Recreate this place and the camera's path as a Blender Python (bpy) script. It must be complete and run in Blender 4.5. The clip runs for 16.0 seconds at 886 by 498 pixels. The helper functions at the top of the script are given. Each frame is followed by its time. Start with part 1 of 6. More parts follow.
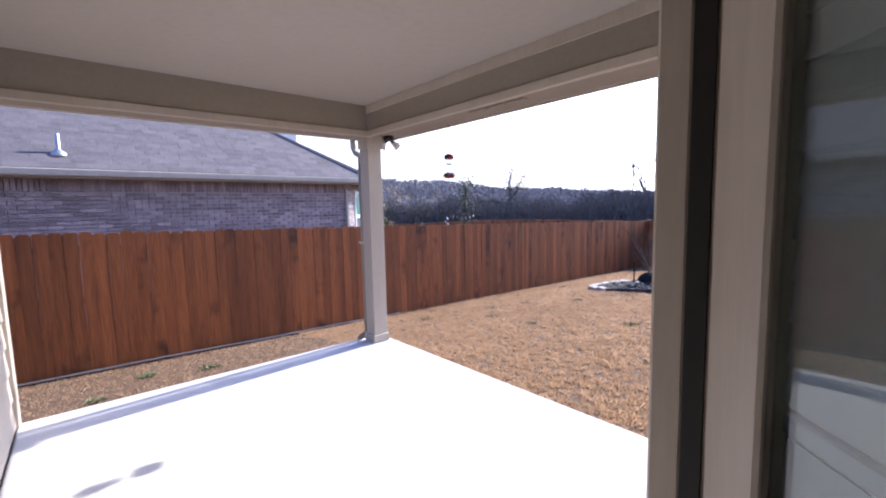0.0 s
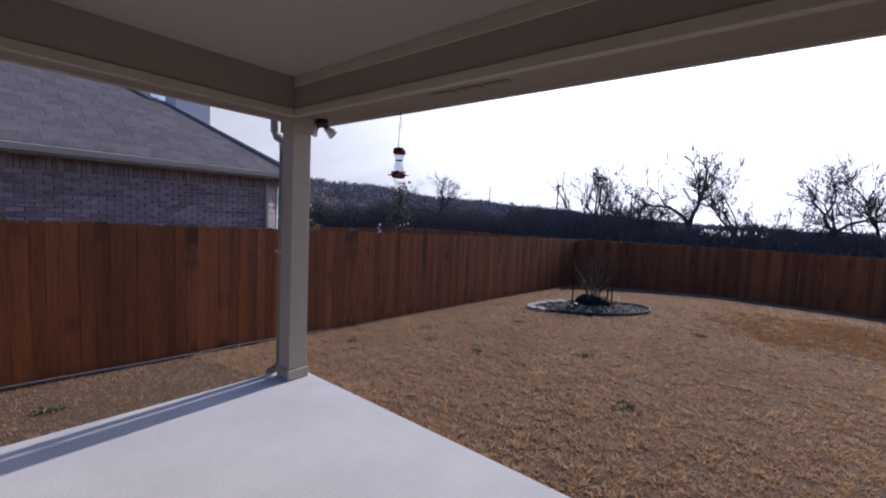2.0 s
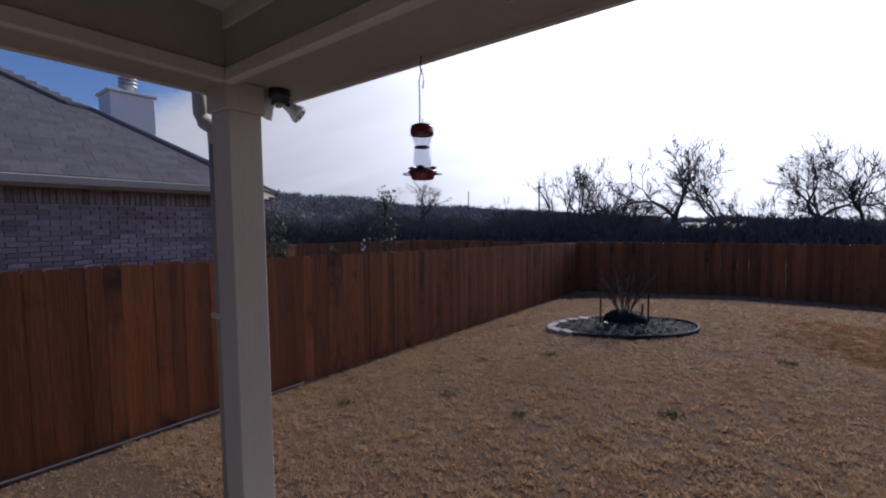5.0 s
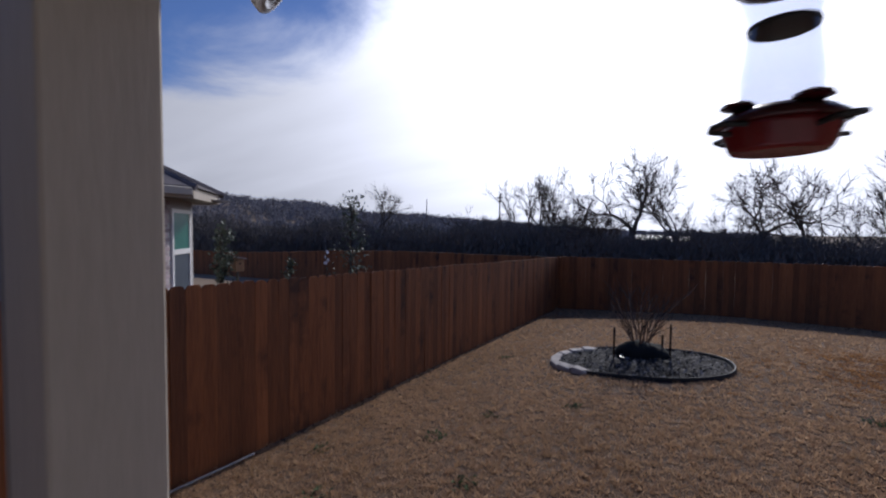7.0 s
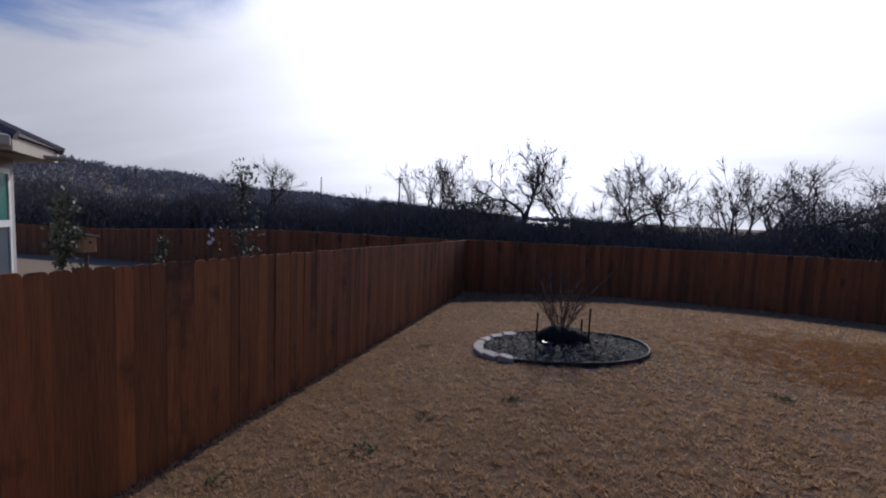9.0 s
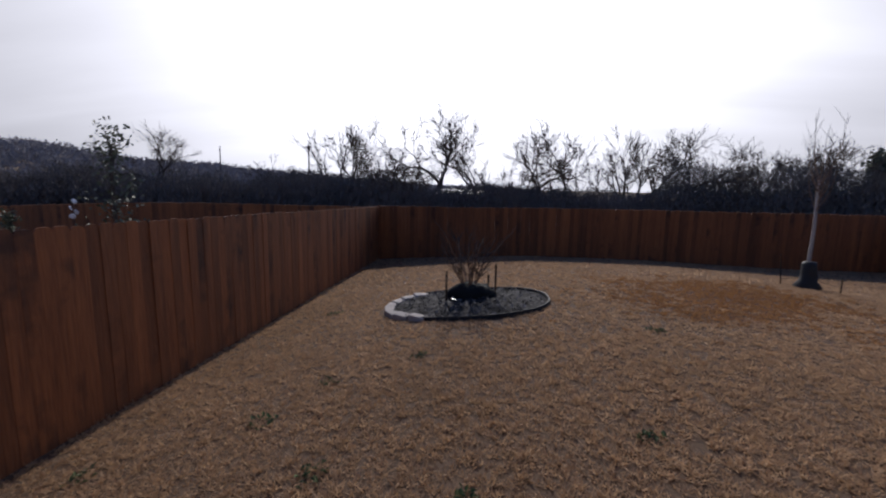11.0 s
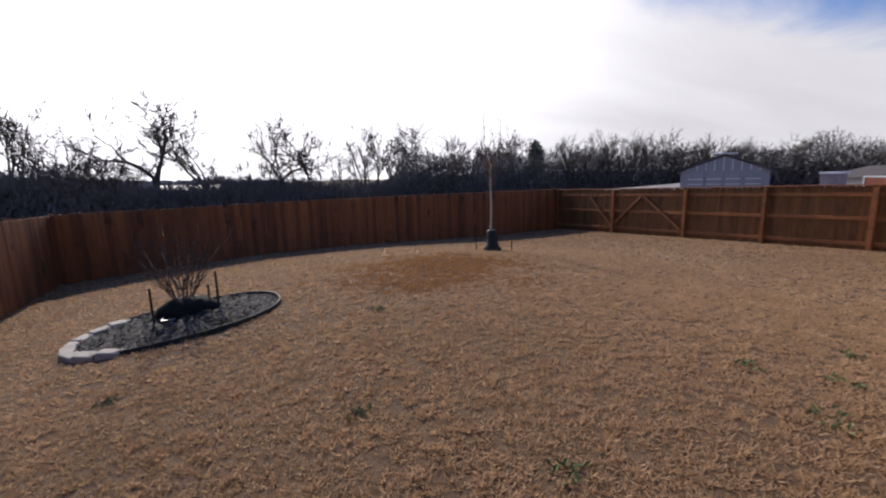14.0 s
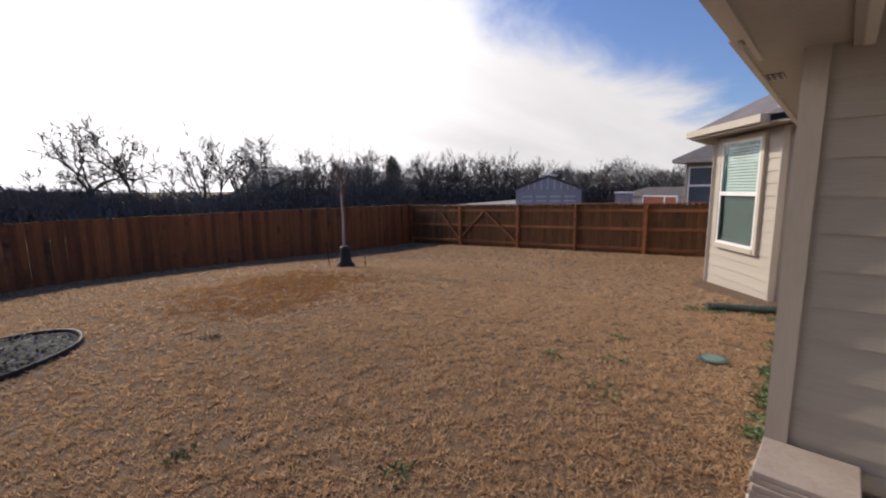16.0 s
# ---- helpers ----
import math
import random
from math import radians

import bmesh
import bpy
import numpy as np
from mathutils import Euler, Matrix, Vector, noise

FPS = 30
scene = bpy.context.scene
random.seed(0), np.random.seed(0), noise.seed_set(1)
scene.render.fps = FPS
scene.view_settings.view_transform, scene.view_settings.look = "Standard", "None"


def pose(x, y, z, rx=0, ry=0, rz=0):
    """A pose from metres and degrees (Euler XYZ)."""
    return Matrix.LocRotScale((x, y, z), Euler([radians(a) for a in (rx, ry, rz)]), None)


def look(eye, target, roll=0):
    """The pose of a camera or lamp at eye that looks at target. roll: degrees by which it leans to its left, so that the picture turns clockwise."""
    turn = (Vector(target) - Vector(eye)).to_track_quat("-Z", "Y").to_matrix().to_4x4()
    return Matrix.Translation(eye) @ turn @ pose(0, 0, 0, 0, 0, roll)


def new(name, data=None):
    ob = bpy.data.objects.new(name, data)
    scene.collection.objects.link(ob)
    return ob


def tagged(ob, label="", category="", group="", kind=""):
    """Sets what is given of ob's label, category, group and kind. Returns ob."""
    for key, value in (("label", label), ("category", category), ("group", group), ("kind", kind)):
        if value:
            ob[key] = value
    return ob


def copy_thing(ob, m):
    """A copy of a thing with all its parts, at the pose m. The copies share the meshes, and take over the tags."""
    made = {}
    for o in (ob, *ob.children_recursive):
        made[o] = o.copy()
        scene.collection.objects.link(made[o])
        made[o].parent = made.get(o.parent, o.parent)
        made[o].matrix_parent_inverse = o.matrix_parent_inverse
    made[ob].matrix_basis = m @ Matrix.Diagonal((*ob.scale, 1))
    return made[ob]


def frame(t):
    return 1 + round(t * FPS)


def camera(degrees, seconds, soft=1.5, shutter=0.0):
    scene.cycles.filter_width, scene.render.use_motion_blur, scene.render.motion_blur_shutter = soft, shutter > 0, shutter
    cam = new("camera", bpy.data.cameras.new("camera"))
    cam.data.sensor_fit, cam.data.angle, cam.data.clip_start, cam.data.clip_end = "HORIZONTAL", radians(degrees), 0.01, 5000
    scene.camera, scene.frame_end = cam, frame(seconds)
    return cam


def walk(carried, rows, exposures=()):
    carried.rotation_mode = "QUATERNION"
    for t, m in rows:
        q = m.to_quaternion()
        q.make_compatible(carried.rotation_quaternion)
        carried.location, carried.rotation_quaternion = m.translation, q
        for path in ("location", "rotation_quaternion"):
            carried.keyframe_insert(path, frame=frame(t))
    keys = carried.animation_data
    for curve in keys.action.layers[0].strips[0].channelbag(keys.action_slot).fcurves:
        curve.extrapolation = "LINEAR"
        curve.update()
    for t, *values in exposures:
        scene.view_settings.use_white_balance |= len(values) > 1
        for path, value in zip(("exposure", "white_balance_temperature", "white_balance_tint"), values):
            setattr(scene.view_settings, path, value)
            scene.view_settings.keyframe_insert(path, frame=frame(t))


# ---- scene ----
cam = camera(93.2, 16.0, soft=2.0, shutter=0.3)
PATH = [
    (0, (-0.163, -0.043, 1.484), (1.139, 1.462, 1.289), -1.3),
    (0.5, (-0.047, 0.07, 1.49), (1.313, 1.528, 1.332), -0.8),
    (1, (0.138, 0.237, 1.501), (1.57, 1.624, 1.342), -2.2),
    (1.5, (0.219, 0.366, 1.497), (1.633, 1.767, 1.299), 0.6),
    (2, (0.291, 0.666, 1.493), (1.836, 1.927, 1.337), 2.7),
    (2.5, (0.339, 0.833, 1.492), (1.83, 2.152, 1.301), 0.4),
    (3, (0.468, 0.949, 1.505), (1.899, 2.336, 1.335), 1.1),
    (3.5, (0.599, 1.113, 1.512), (2.157, 2.359, 1.362), 1.9),
    (4, (0.777, 1.306, 1.531), (2.407, 2.452, 1.364), -1.3),
    (4.2, (0.87, 1.411, 1.535), (2.488, 2.579, 1.399), -1.5),
    (6.5, (1.779, 2.814, 1.679), (3.401, 3.98, 1.575), 1.0),
    (7, (2.000, 3.1, 1.678), (3.721, 4.116, 1.593), 0.6),
    (7.5, (2.180, 3.379, 1.669), (3.957, 4.296, 1.649), 1.0),
    (8, (2.334, 3.549, 1.668), (4.174, 4.33, 1.599), 1.7),
    (10.3, (2.459, 3.791, 1.542), (4.406, 4.175, 1.293), 1.8),
    (10.5, (2.468, 3.694, 1.531), (4.418, 4.043, 1.257), 1.7),
    (11, (2.557, 3.572, 1.486), (4.528, 3.747, 1.198), 1.1),
    (11.5, (2.569, 3.484, 1.487), (4.546, 3.446, 1.19), 0.8),
    (12, (2.57, 3.416, 1.485), (4.534, 3.2, 1.176), 0.0),
    (12.5, (2.558, 3.35, 1.481), (4.496, 2.974, 1.16), -0.1),
    (13, (2.542, 3.28, 1.488), (4.431, 2.726, 1.139), -0.5),
    (13.5, (2.529, 3.201, 1.505), (4.353, 2.465, 1.145), -1.2),
    (14, (2.484, 3.126, 1.542), (4.232, 2.215, 1.203), -1.5),
    (14.5, (2.454, 3.089, 1.504), (4.111, 2.003, 1.227), -1.2),
    (15, (2.418, 3.049, 1.555), (3.99, 1.832, 1.339), -2.2),
    (15.5, (2.337, 3.029, 1.569), (3.827, 1.713, 1.352), -1.3),
    (16, (2.238, 3.05, 1.598), (3.6, 1.614, 1.313), -0.6),
]
EXPOSURES = [(0.0, 1.15, 6000, 14), (0.5, 0.52, 6000, 14), (1.0, 0.12, 6000, 14), (1.5, -0.2, 6050, 14), (2.5, -0.58, 6050, 14), (4.0, -0.78, 6100, 13), (6.5, -0.9, 6100, 12), (8.0, -0.98, 6150, 12), (10.5, -0.92, 6400, 12), (12.5, -0.55, 6750, 12), (14.5, -0.2, 6950, 11), (16.0, -0.15, 7200, 10)]
walk(cam, [(t, look(eye, target, roll)) for t, eye, target, roll in PATH], EXPOSURES)

# ---- sun and sky ----
SUN_ELEVATION = radians(35)
SUN_WAY = Vector((math.cos(SUN_ELEVATION), 0.05, math.sin(SUN_ELEVATION))).normalized()
sun = new("sun", bpy.data.lights.new("sun", "SUN"))
sun.data.energy, sun.data.angle, sun.data.color = 4.2, radians(0.7), (1.0, 0.94, 0.86)
sun.matrix_world = look((0, 0, 30), Vector((0, 0, 30)) - SUN_WAY)


def make_world():
    world = bpy.data.worlds.new("sky")
    scene.world = world
    world.use_nodes = True
    nt = world.node_tree
    N, L = nt.nodes, nt.links
    N.clear()

    def math_node(op, a, b=None, c=None, clamp=False):
        n = N.new("ShaderNodeMath")
        n.operation, n.use_clamp = op, clamp
        for i, v in enumerate((a, b, c)):
            if v is None:
                continue
            if isinstance(v, (int, float)):
                n.inputs[i].default_value = v
            else:
                L.new(v, n.inputs[i])
        return n.outputs[0]

    sky = N.new("ShaderNodeTexSky")
    sky.sky_type, sky.sun_disc = "NISHITA", False
    sky.sun_elevation, sky.sun_rotation = SUN_ELEVATION, radians(90)
    sky.air_density, sky.dust_density, sky.ozone_density = 1.2, 0.6, 3.0
    co = N.new("ShaderNodeTexCoord").outputs["Generated"]
    sep = N.new("ShaderNodeSeparateXYZ")
    L.new(co, sep.inputs[0])
    up = math_node("ADD", math_node("MAXIMUM", sep.outputs[2], 0.0), 0.16)
    comb = N.new("ShaderNodeCombineXYZ")
    L.new(math_node("DIVIDE", sep.outputs[0], up), comb.inputs[0])
    L.new(math_node("DIVIDE", sep.outputs[1], up), comb.inputs[1])
    cloud = N.new("ShaderNodeTexNoise")
    cloud.inputs["Scale"].default_value, cloud.inputs["Detail"].default_value = 0.9, 8
    cloud.inputs["Roughness"].default_value = 0.58
    cloud.inputs["Distortion"].default_value = 0.5
    L.new(comb.outputs[0], cloud.inputs["Vector"])
    streak_map = N.new("ShaderNodeMapping")
    streak_map.inputs["Scale"].default_value = (0.9, 0.25, 1)
    L.new(comb.outputs[0], streak_map.inputs["Vector"])
    streak = N.new("ShaderNodeTexNoise")
    streak.inputs["Scale"].default_value, streak.inputs["Detail"].default_value = 1.6, 5
    L.new(streak_map.outputs[0], streak.inputs["Vector"])
    dot = N.new("ShaderNodeVectorMath")
    dot.operation = "DOT_PRODUCT"
    L.new(co, dot.inputs[0])
    dot.inputs[1].default_value = SUN_WAY
    near = dot.outputs["Value"]
    # a broad bank of cloud on the sun's side, its ragged edge open to deep blue
    plane = N.new("ShaderNodeSeparateXYZ")
    L.new(comb.outputs[0], plane.inputs[0])
    aside = math_node("MULTIPLY", math_node("ABSOLUTE", plane.outputs[1]), 0.2)
    cover = math_node("SUBTRACT", math_node("ADD", plane.outputs[0], aside), 1.30)
    cover = math_node("ADD", cover, math_node("MULTIPLY", math_node("SUBTRACT", cloud.outputs[0], 0.5), 1.4))
    ramp = N.new("ShaderNodeMapRange")
    ramp.interpolation_type = "SMOOTHSTEP"
    ramp.inputs["From Min"].default_value, ramp.inputs["From Max"].default_value = -0.26, 0.24
    L.new(cover, ramp.inputs["Value"])
    glow = math_node("POWER", math_node("MAXIMUM", near, 0.0), 5.0)
    bright = math_node("ADD", math_node("MULTIPLY", glow, 34.0), 8.8)
    bright = math_node("MULTIPLY", bright, math_node("ADD", math_node("MULTIPLY", streak.outputs[0], 0.5), 0.75))
    tint = N.new("ShaderNodeVectorMath")
    tint.operation = "SCALE"
    tint.inputs[0].default_value = (0.93, 0.95, 1.06)
    L.new(bright, tint.inputs["Scale"])
    blue = N.new("ShaderNodeVectorMath")
    blue.operation = "MULTIPLY"
    L.new(sky.outputs[0], blue.inputs[0])
    blue.inputs[1].default_value = (0.88, 1.02, 1.5)
    mix = N.new("ShaderNodeMix")
    mix.data_type = "RGBA"
    L.new(ramp.outputs[0], mix.inputs["Factor"])
    L.new(blue.outputs[0], mix.inputs["A"])
    L.new(tint.outputs[0], mix.inputs["B"])
    bg = N.new("ShaderNodeBackground")
    bg.inputs["Strength"].default_value = 0.1
    L.new(mix.outputs["Result"], bg.inputs["Color"])
    out = N.new("ShaderNodeOutputWorld")
    L.new(bg.outputs[0], out.inputs["Surface"])


make_world()


# ---- materials ----
def material(name, dark, light, fine=40.0, coarse=3.0, rough=0.7, bump=0.2, stretch=(1, 1, 1), vary=0.0, metal=0.0,
             stain=None, stain_at=0.6, stain_scale=1.2, island=False, contrast=1.0):
    """A surface with fine grain and coarse mottling between two colours, optional stains and a shift from piece to piece."""
    m = bpy.data.materials.new(name)
    m.use_nodes = True
    N, L = m.node_tree.nodes, m.node_tree.links
    b = N["Principled BSDF"]
    co = N.new("ShaderNodeTexCoord")
    info = N.new("ShaderNodeObjectInfo")
    off = N.new("ShaderNodeVectorMath")
    off.operation = "MULTIPLY_ADD"
    L.new(info.outputs["Random"], off.inputs[0])
    off.inputs[1].default_value = (17.0, 31.0, 47.0) if vary else (0, 0, 0)
    L.new(co.outputs["Object"], off.inputs[2])
    mp = N.new("ShaderNodeMapping")
    mp.inputs["Scale"].default_value = stretch
    L.new(off.outputs[0], mp.inputs["Vector"])

    def tex(scale, detail, src):
        n = N.new("ShaderNodeTexNoise")
        n.inputs["Scale"].default_value, n.inputs["Detail"].default_value = scale, detail
        n.inputs["Roughness"].default_value = 0.6
        L.new(src, n.inputs["Vector"])
        return n.outputs[0]

    f = tex(fine, 4, mp.outputs[0])
    c = tex(coarse, 3, mp.outputs[0])
    add = N.new("ShaderNodeMath")
    add.operation = "ADD"
    L.new(f, add.inputs[0])
    L.new(c, add.inputs[1])
    r = N.new("ShaderNodeMapRange")
    r.inputs["From Min"].default_value = 1.0 - 0.32 / contrast
    r.inputs["From Max"].default_value = 1.0 + 0.32 / contrast
    L.new(add.outputs[0], r.inputs["Value"])
    mix = N.new("ShaderNodeMix")
    mix.data_type = "RGBA"
    mix.inputs["A"].default_value, mix.inputs["B"].default_value = (*dark, 1), (*light, 1)
    L.new(r.outputs[0], mix.inputs["Factor"])
    colour = mix.outputs["Result"]
    if stain:
        s = tex(stain_scale, 5, off.outputs[0])
        sr = N.new("ShaderNodeMapRange")
        sr.inputs["From Min"].default_value, sr.inputs["From Max"].default_value = stain_at, stain_at + 0.12
        L.new(s, sr.inputs["Value"])
        sm = N.new("ShaderNodeMix")
        sm.data_type = "RGBA"
        L.new(sr.outputs[0], sm.inputs["Factor"])
        L.new(colour, sm.inputs["A"])
        sm.inputs["B"].default_value = (*stain, 1)
        colour = sm.outputs["Result"]
    if vary or island:
        hs = N.new("ShaderNodeHueSaturation")
        v = N.new("ShaderNodeMapRange")
        amount = vary if vary else 0.35
        v.inputs["To Min"].default_value, v.inputs["To Max"].default_value = 1 - amount, 1 + amount
        if island:
            L.new(N.new("ShaderNodeNewGeometry").outputs["Random Per Island"], v.inputs["Value"])
        else:
            L.new(info.outputs["Random"], v.inputs["Value"])
        L.new(v.outputs[0], hs.inputs["Value"])
        L.new(colour, hs.inputs["Color"])
        colour = hs.outputs[0]
    L.new(colour, b.inputs["Base Color"])
    b.inputs["Roughness"].default_value, b.inputs["Metallic"].default_value = rough, metal
    if bump:
        bn = N.new("ShaderNodeBump")
        bn.inputs["Strength"].default_value, bn.inputs["Distance"].default_value = bump, 0.01
        L.new(add.outputs[0], bn.inputs["Height"])
        L.new(bn.outputs[0], b.inputs["Normal"])
    return m


def glass_material(name, tint=(0.9, 0.95, 0.95), rough=0.02, gloss_share=0.09):
    m = bpy.data.materials.new(name)
    m.use_nodes = True
    N, L = m.node_tree.nodes, m.node_tree.links
    N.clear()
    out = N.new("ShaderNodeOutputMaterial")
    clear = N.new("ShaderNodeBsdfTransparent")
    clear.inputs[0].default_value = (*tint, 1)
    gloss = N.new("ShaderNodeBsdfGlossy")
    gloss.inputs["Roughness"].default_value = rough
    mix = N.new("ShaderNodeMixShader")
    mix.inputs[0].default_value = gloss_share
    L.new(clear.outputs[0], mix.inputs[1])
    L.new(gloss.outputs[0], mix.inputs[2])
    L.new(mix.outputs[0], out.inputs["Surface"])
    return m


M = {}
M["concrete"] = material("concrete", (0.52, 0.50, 0.50), (0.66, 0.64, 0.63), 60, 1.6, 0.85, 0.12, stain=(0.46, 0.44, 0.44), stain_at=0.62)
M["beige_paint"] = material("beige_paint", (0.26, 0.222, 0.180), (0.305, 0.262, 0.215), 30, 2.0, 0.6, 0.06)
M["beige_trim"] = material("beige_trim", (0.42, 0.365, 0.30), (0.49, 0.43, 0.36), 24, 2.5, 0.55, 0.08, stretch=(3, 3, 0.4))
M["ceiling_paint"] = material("ceiling_paint", (0.37, 0.33, 0.285), (0.41, 0.37, 0.32), 20, 0.8, 0.7, 0.04)
M["siding_paint"] = material("siding_paint", (0.37, 0.325, 0.275), (0.43, 0.38, 0.325), 26, 1.8, 0.6, 0.10, stretch=(0.3, 0.3, 4), vary=0.03)
M["white_trim"] = material("white_trim", (0.72, 0.71, 0.70), (0.80, 0.79, 0.78), 20, 2, 0.45, 0.03)
M["picket_wood"] = material("picket_wood", (0.135, 0.040, 0.011), (0.35, 0.112, 0.032), 9, 1.3, 0.72, 0.5, stretch=(7, 7, 0.45), vary=0.30, contrast=0.85, stain=(0.062, 0.020, 0.008), stain_at=0.57, stain_scale=0.9)
# Browner picket wood for the right fence, with its shade put into the colour.
M["shaded_picket"] = material("shaded_picket", (0.075, 0.030, 0.008), (0.23, 0.092, 0.024), 9, 1.3, 0.75, 0.5, stretch=(7, 7, 0.45), vary=0.2, stain=(0.06, 0.030, 0.010), stain_at=0.58, stain_scale=0.8)
M["rail_wood"] = material("rail_wood", (0.17, 0.058, 0.018), (0.36, 0.135, 0.046), 9, 1.3, 0.72, 0.4, stretch=(0.8, 5, 5), vary=0.2)
M["grass_ground"] = None
M["blade"] = material("blade", (0.465, 0.306, 0.180), (0.61, 0.42, 0.265), 3, 0.35, 0.9, 0.0, island=True, vary=0.12)
M["rusty_blade"] = material("rusty_blade", (0.33, 0.165, 0.066), (0.44, 0.235, 0.100), 3, 0.35, 0.9, 0.0, island=True, vary=0.12)
M["weed_leaf"] = material("weed_leaf", (0.06, 0.11, 0.03), (0.12, 0.18, 0.06), 30, 6, 0.6, 0.1, island=True)
M["mulch"] = material("mulch", (0.008, 0.007, 0.007), (0.030, 0.027, 0.026), 60, 9, 0.95, 0.6, contrast=1.6)
M["mulch_chip"] = material("mulch_chip", (0.007, 0.007, 0.007), (0.17, 0.16, 0.155), 30, 9, 0.85, 0.3, island=True, contrast=3.0)
M["black_plastic"] = material("black_plastic", (0.008, 0.009, 0.010), (0.016, 0.017, 0.020), 30, 4, 0.6, 0.1)
M["stone_block"] = material("stone_block", (0.36, 0.315, 0.275), (0.52, 0.47, 0.425), 40, 5, 0.85, 0.4, vary=0.12)
M["rust_metal"] = material("rust_metal", (0.03, 0.018, 0.012), (0.075, 0.04, 0.025), 50, 6, 0.7, 0.3, metal=0.3)
M["bark"] = material("bark", (0.045, 0.034, 0.028), (0.12, 0.095, 0.08), 18, 3, 0.85, 0.4, stretch=(3, 3, 0.6))
M["twig"] = material("twig", (0.05, 0.036, 0.03), (0.11, 0.08, 0.065), 12, 2, 0.85, 0.1)
M["pale_bark"] = material("pale_bark", (0.30, 0.26, 0.23), (0.52, 0.48, 0.44), 30, 5, 0.8, 0.3, stretch=(2, 2, 0.7))
M["black_fabric"] = material("black_fabric", (0.006, 0.007, 0.007), (0.014, 0.016, 0.015), 30, 3, 0.95, 0.3)
M["stem"] = material("stem", (0.17, 0.10, 0.065), (0.32, 0.22, 0.15), 30, 4, 0.8, 0.2)
M["thicket"] = material("thicket", (0.105, 0.094, 0.090), (0.185, 0.165, 0.155), 0.9, 0.15, 1.0, 0.0, island=True, vary=0.2)
M["leaf"] = material("leaf", (0.08, 0.10, 0.062), (0.16, 0.185, 0.125), 8, 1, 0.6, 0.0, island=True)
# Paler than bare twigs: the distance haze is put into the woods' colour.
M["woods"] = material("woods", (0.20, 0.19, 0.20), (0.33, 0.312, 0.322), 0.5, 0.06, 1.0, 0.0, island=True, vary=0.06)
M["brick"] = material("brick", (0.24, 0.185, 0.20), (0.44, 0.365, 0.385), 40, 4, 0.85, 0.4, vary=0.34)
M["mortar"] = material("mortar", (0.40, 0.38, 0.375), (0.48, 0.46, 0.455), 60, 4, 0.9, 0.3)
M["shingle"] = material("shingle", (0.105, 0.090, 0.095), (0.18, 0.158, 0.166), 30, 3, 0.9, 0.5, stretch=(1, 1, 1), vary=0.13)
M["roof_base"] = material("roof_base", (0.07, 0.06, 0.056), (0.13, 0.11, 0.105), 30, 3, 0.9, 0.4)
M["galvanised"] = material("galvanised", (0.40, 0.40, 0.41), (0.56, 0.56, 0.57), 20, 3, 0.4, 0.05, metal=0.7)
M["dark_metal"] = material("dark_metal", (0.02, 0.02, 0.022), (0.05, 0.05, 0.05), 20, 3, 0.5, 0.05, metal=0.5)
M["red_plastic"] = material("red_plastic", (0.12, 0.005, 0.008), (0.19, 0.009, 0.013), 20, 3, 0.25, 0.02)
M["dark_red"] = material("dark_red", (0.045, 0.004, 0.006), (0.08, 0.008, 0.010), 20, 3, 0.3, 0.02)
M["wire"] = material("wire", (0.45, 0.44, 0.43), (0.6, 0.58, 0.56), 20, 3, 0.4, 0.02, metal=0.8)
M["white_metal"] = material("white_metal", (0.70, 0.71, 0.73), (0.80, 0.81, 0.83), 6, 0.6, 0.45, 0.02)
M["grey_board"] = material("grey_board", (0.36, 0.36, 0.38), (0.47, 0.47, 0.49), 12, 1.5, 0.75, 0.1, stretch=(3, 3, 0.4), vary=0.08)
M["green_plastic"] = material("green_plastic", (0.10, 0.17, 0.14), (0.16, 0.24, 0.20), 20, 3, 0.5, 0.04)
M["dark_green_pipe"] = material("dark_green_pipe", (0.035, 0.055, 0.05), (0.065, 0.09, 0.08), 20, 3, 0.5, 0.04)
M["blind"] = material("blind", (0.55, 0.62, 0.59), (0.64, 0.70, 0.67), 12, 2, 0.5, 0.02)
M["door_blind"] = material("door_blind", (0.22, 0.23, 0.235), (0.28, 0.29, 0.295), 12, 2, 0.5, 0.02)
M["dim_blue"] = material("dim_blue", (0.075, 0.09, 0.115), (0.10, 0.118, 0.145), 20, 2, 0.35, 0.0)
M["paver"] = material("paver", (0.27, 0.215, 0.185), (0.36, 0.295, 0.26), 50, 5, 0.85, 0.2, vary=0.08)
M["teal_screen"] = material("teal_screen", (0.04, 0.15, 0.13), (0.07, 0.21, 0.18), 20, 2, 0.3, 0.0)
M["room_paint"] = material("room_paint", (0.42, 0.39, 0.35), (0.47, 0.44, 0.40), 20, 1, 0.7, 0.03)
M["room_floor"] = material("room_floor", (0.16, 0.11, 0.07), (0.26, 0.18, 0.12), 12, 2, 0.5, 0.05, stretch=(0.5, 4, 1))
M["weatherstrip"] = material("weatherstrip", (0.008, 0.007, 0.007), (0.016, 0.014, 0.013), 30, 4, 0.7, 0.05)
M["glass"] = glass_material("glass")
M["screen_glass"] = glass_material("screen_glass", (0.62, 0.65, 0.66), 0.1)
M["feeder_glass"] = glass_material("feeder_glass", (0.80, 0.82, 0.87), 0.05, 0.16)
M["cedar"] = material("cedar", (0.30, 0.15, 0.07), (0.45, 0.25, 0.12), 14, 2, 0.7, 0.2, stretch=(4, 4, 0.6))
M["rust_paint"] = material("rust_paint", (0.22, 0.055, 0.035), (0.32, 0.09, 0.06), 14, 2, 0.7, 0.2)


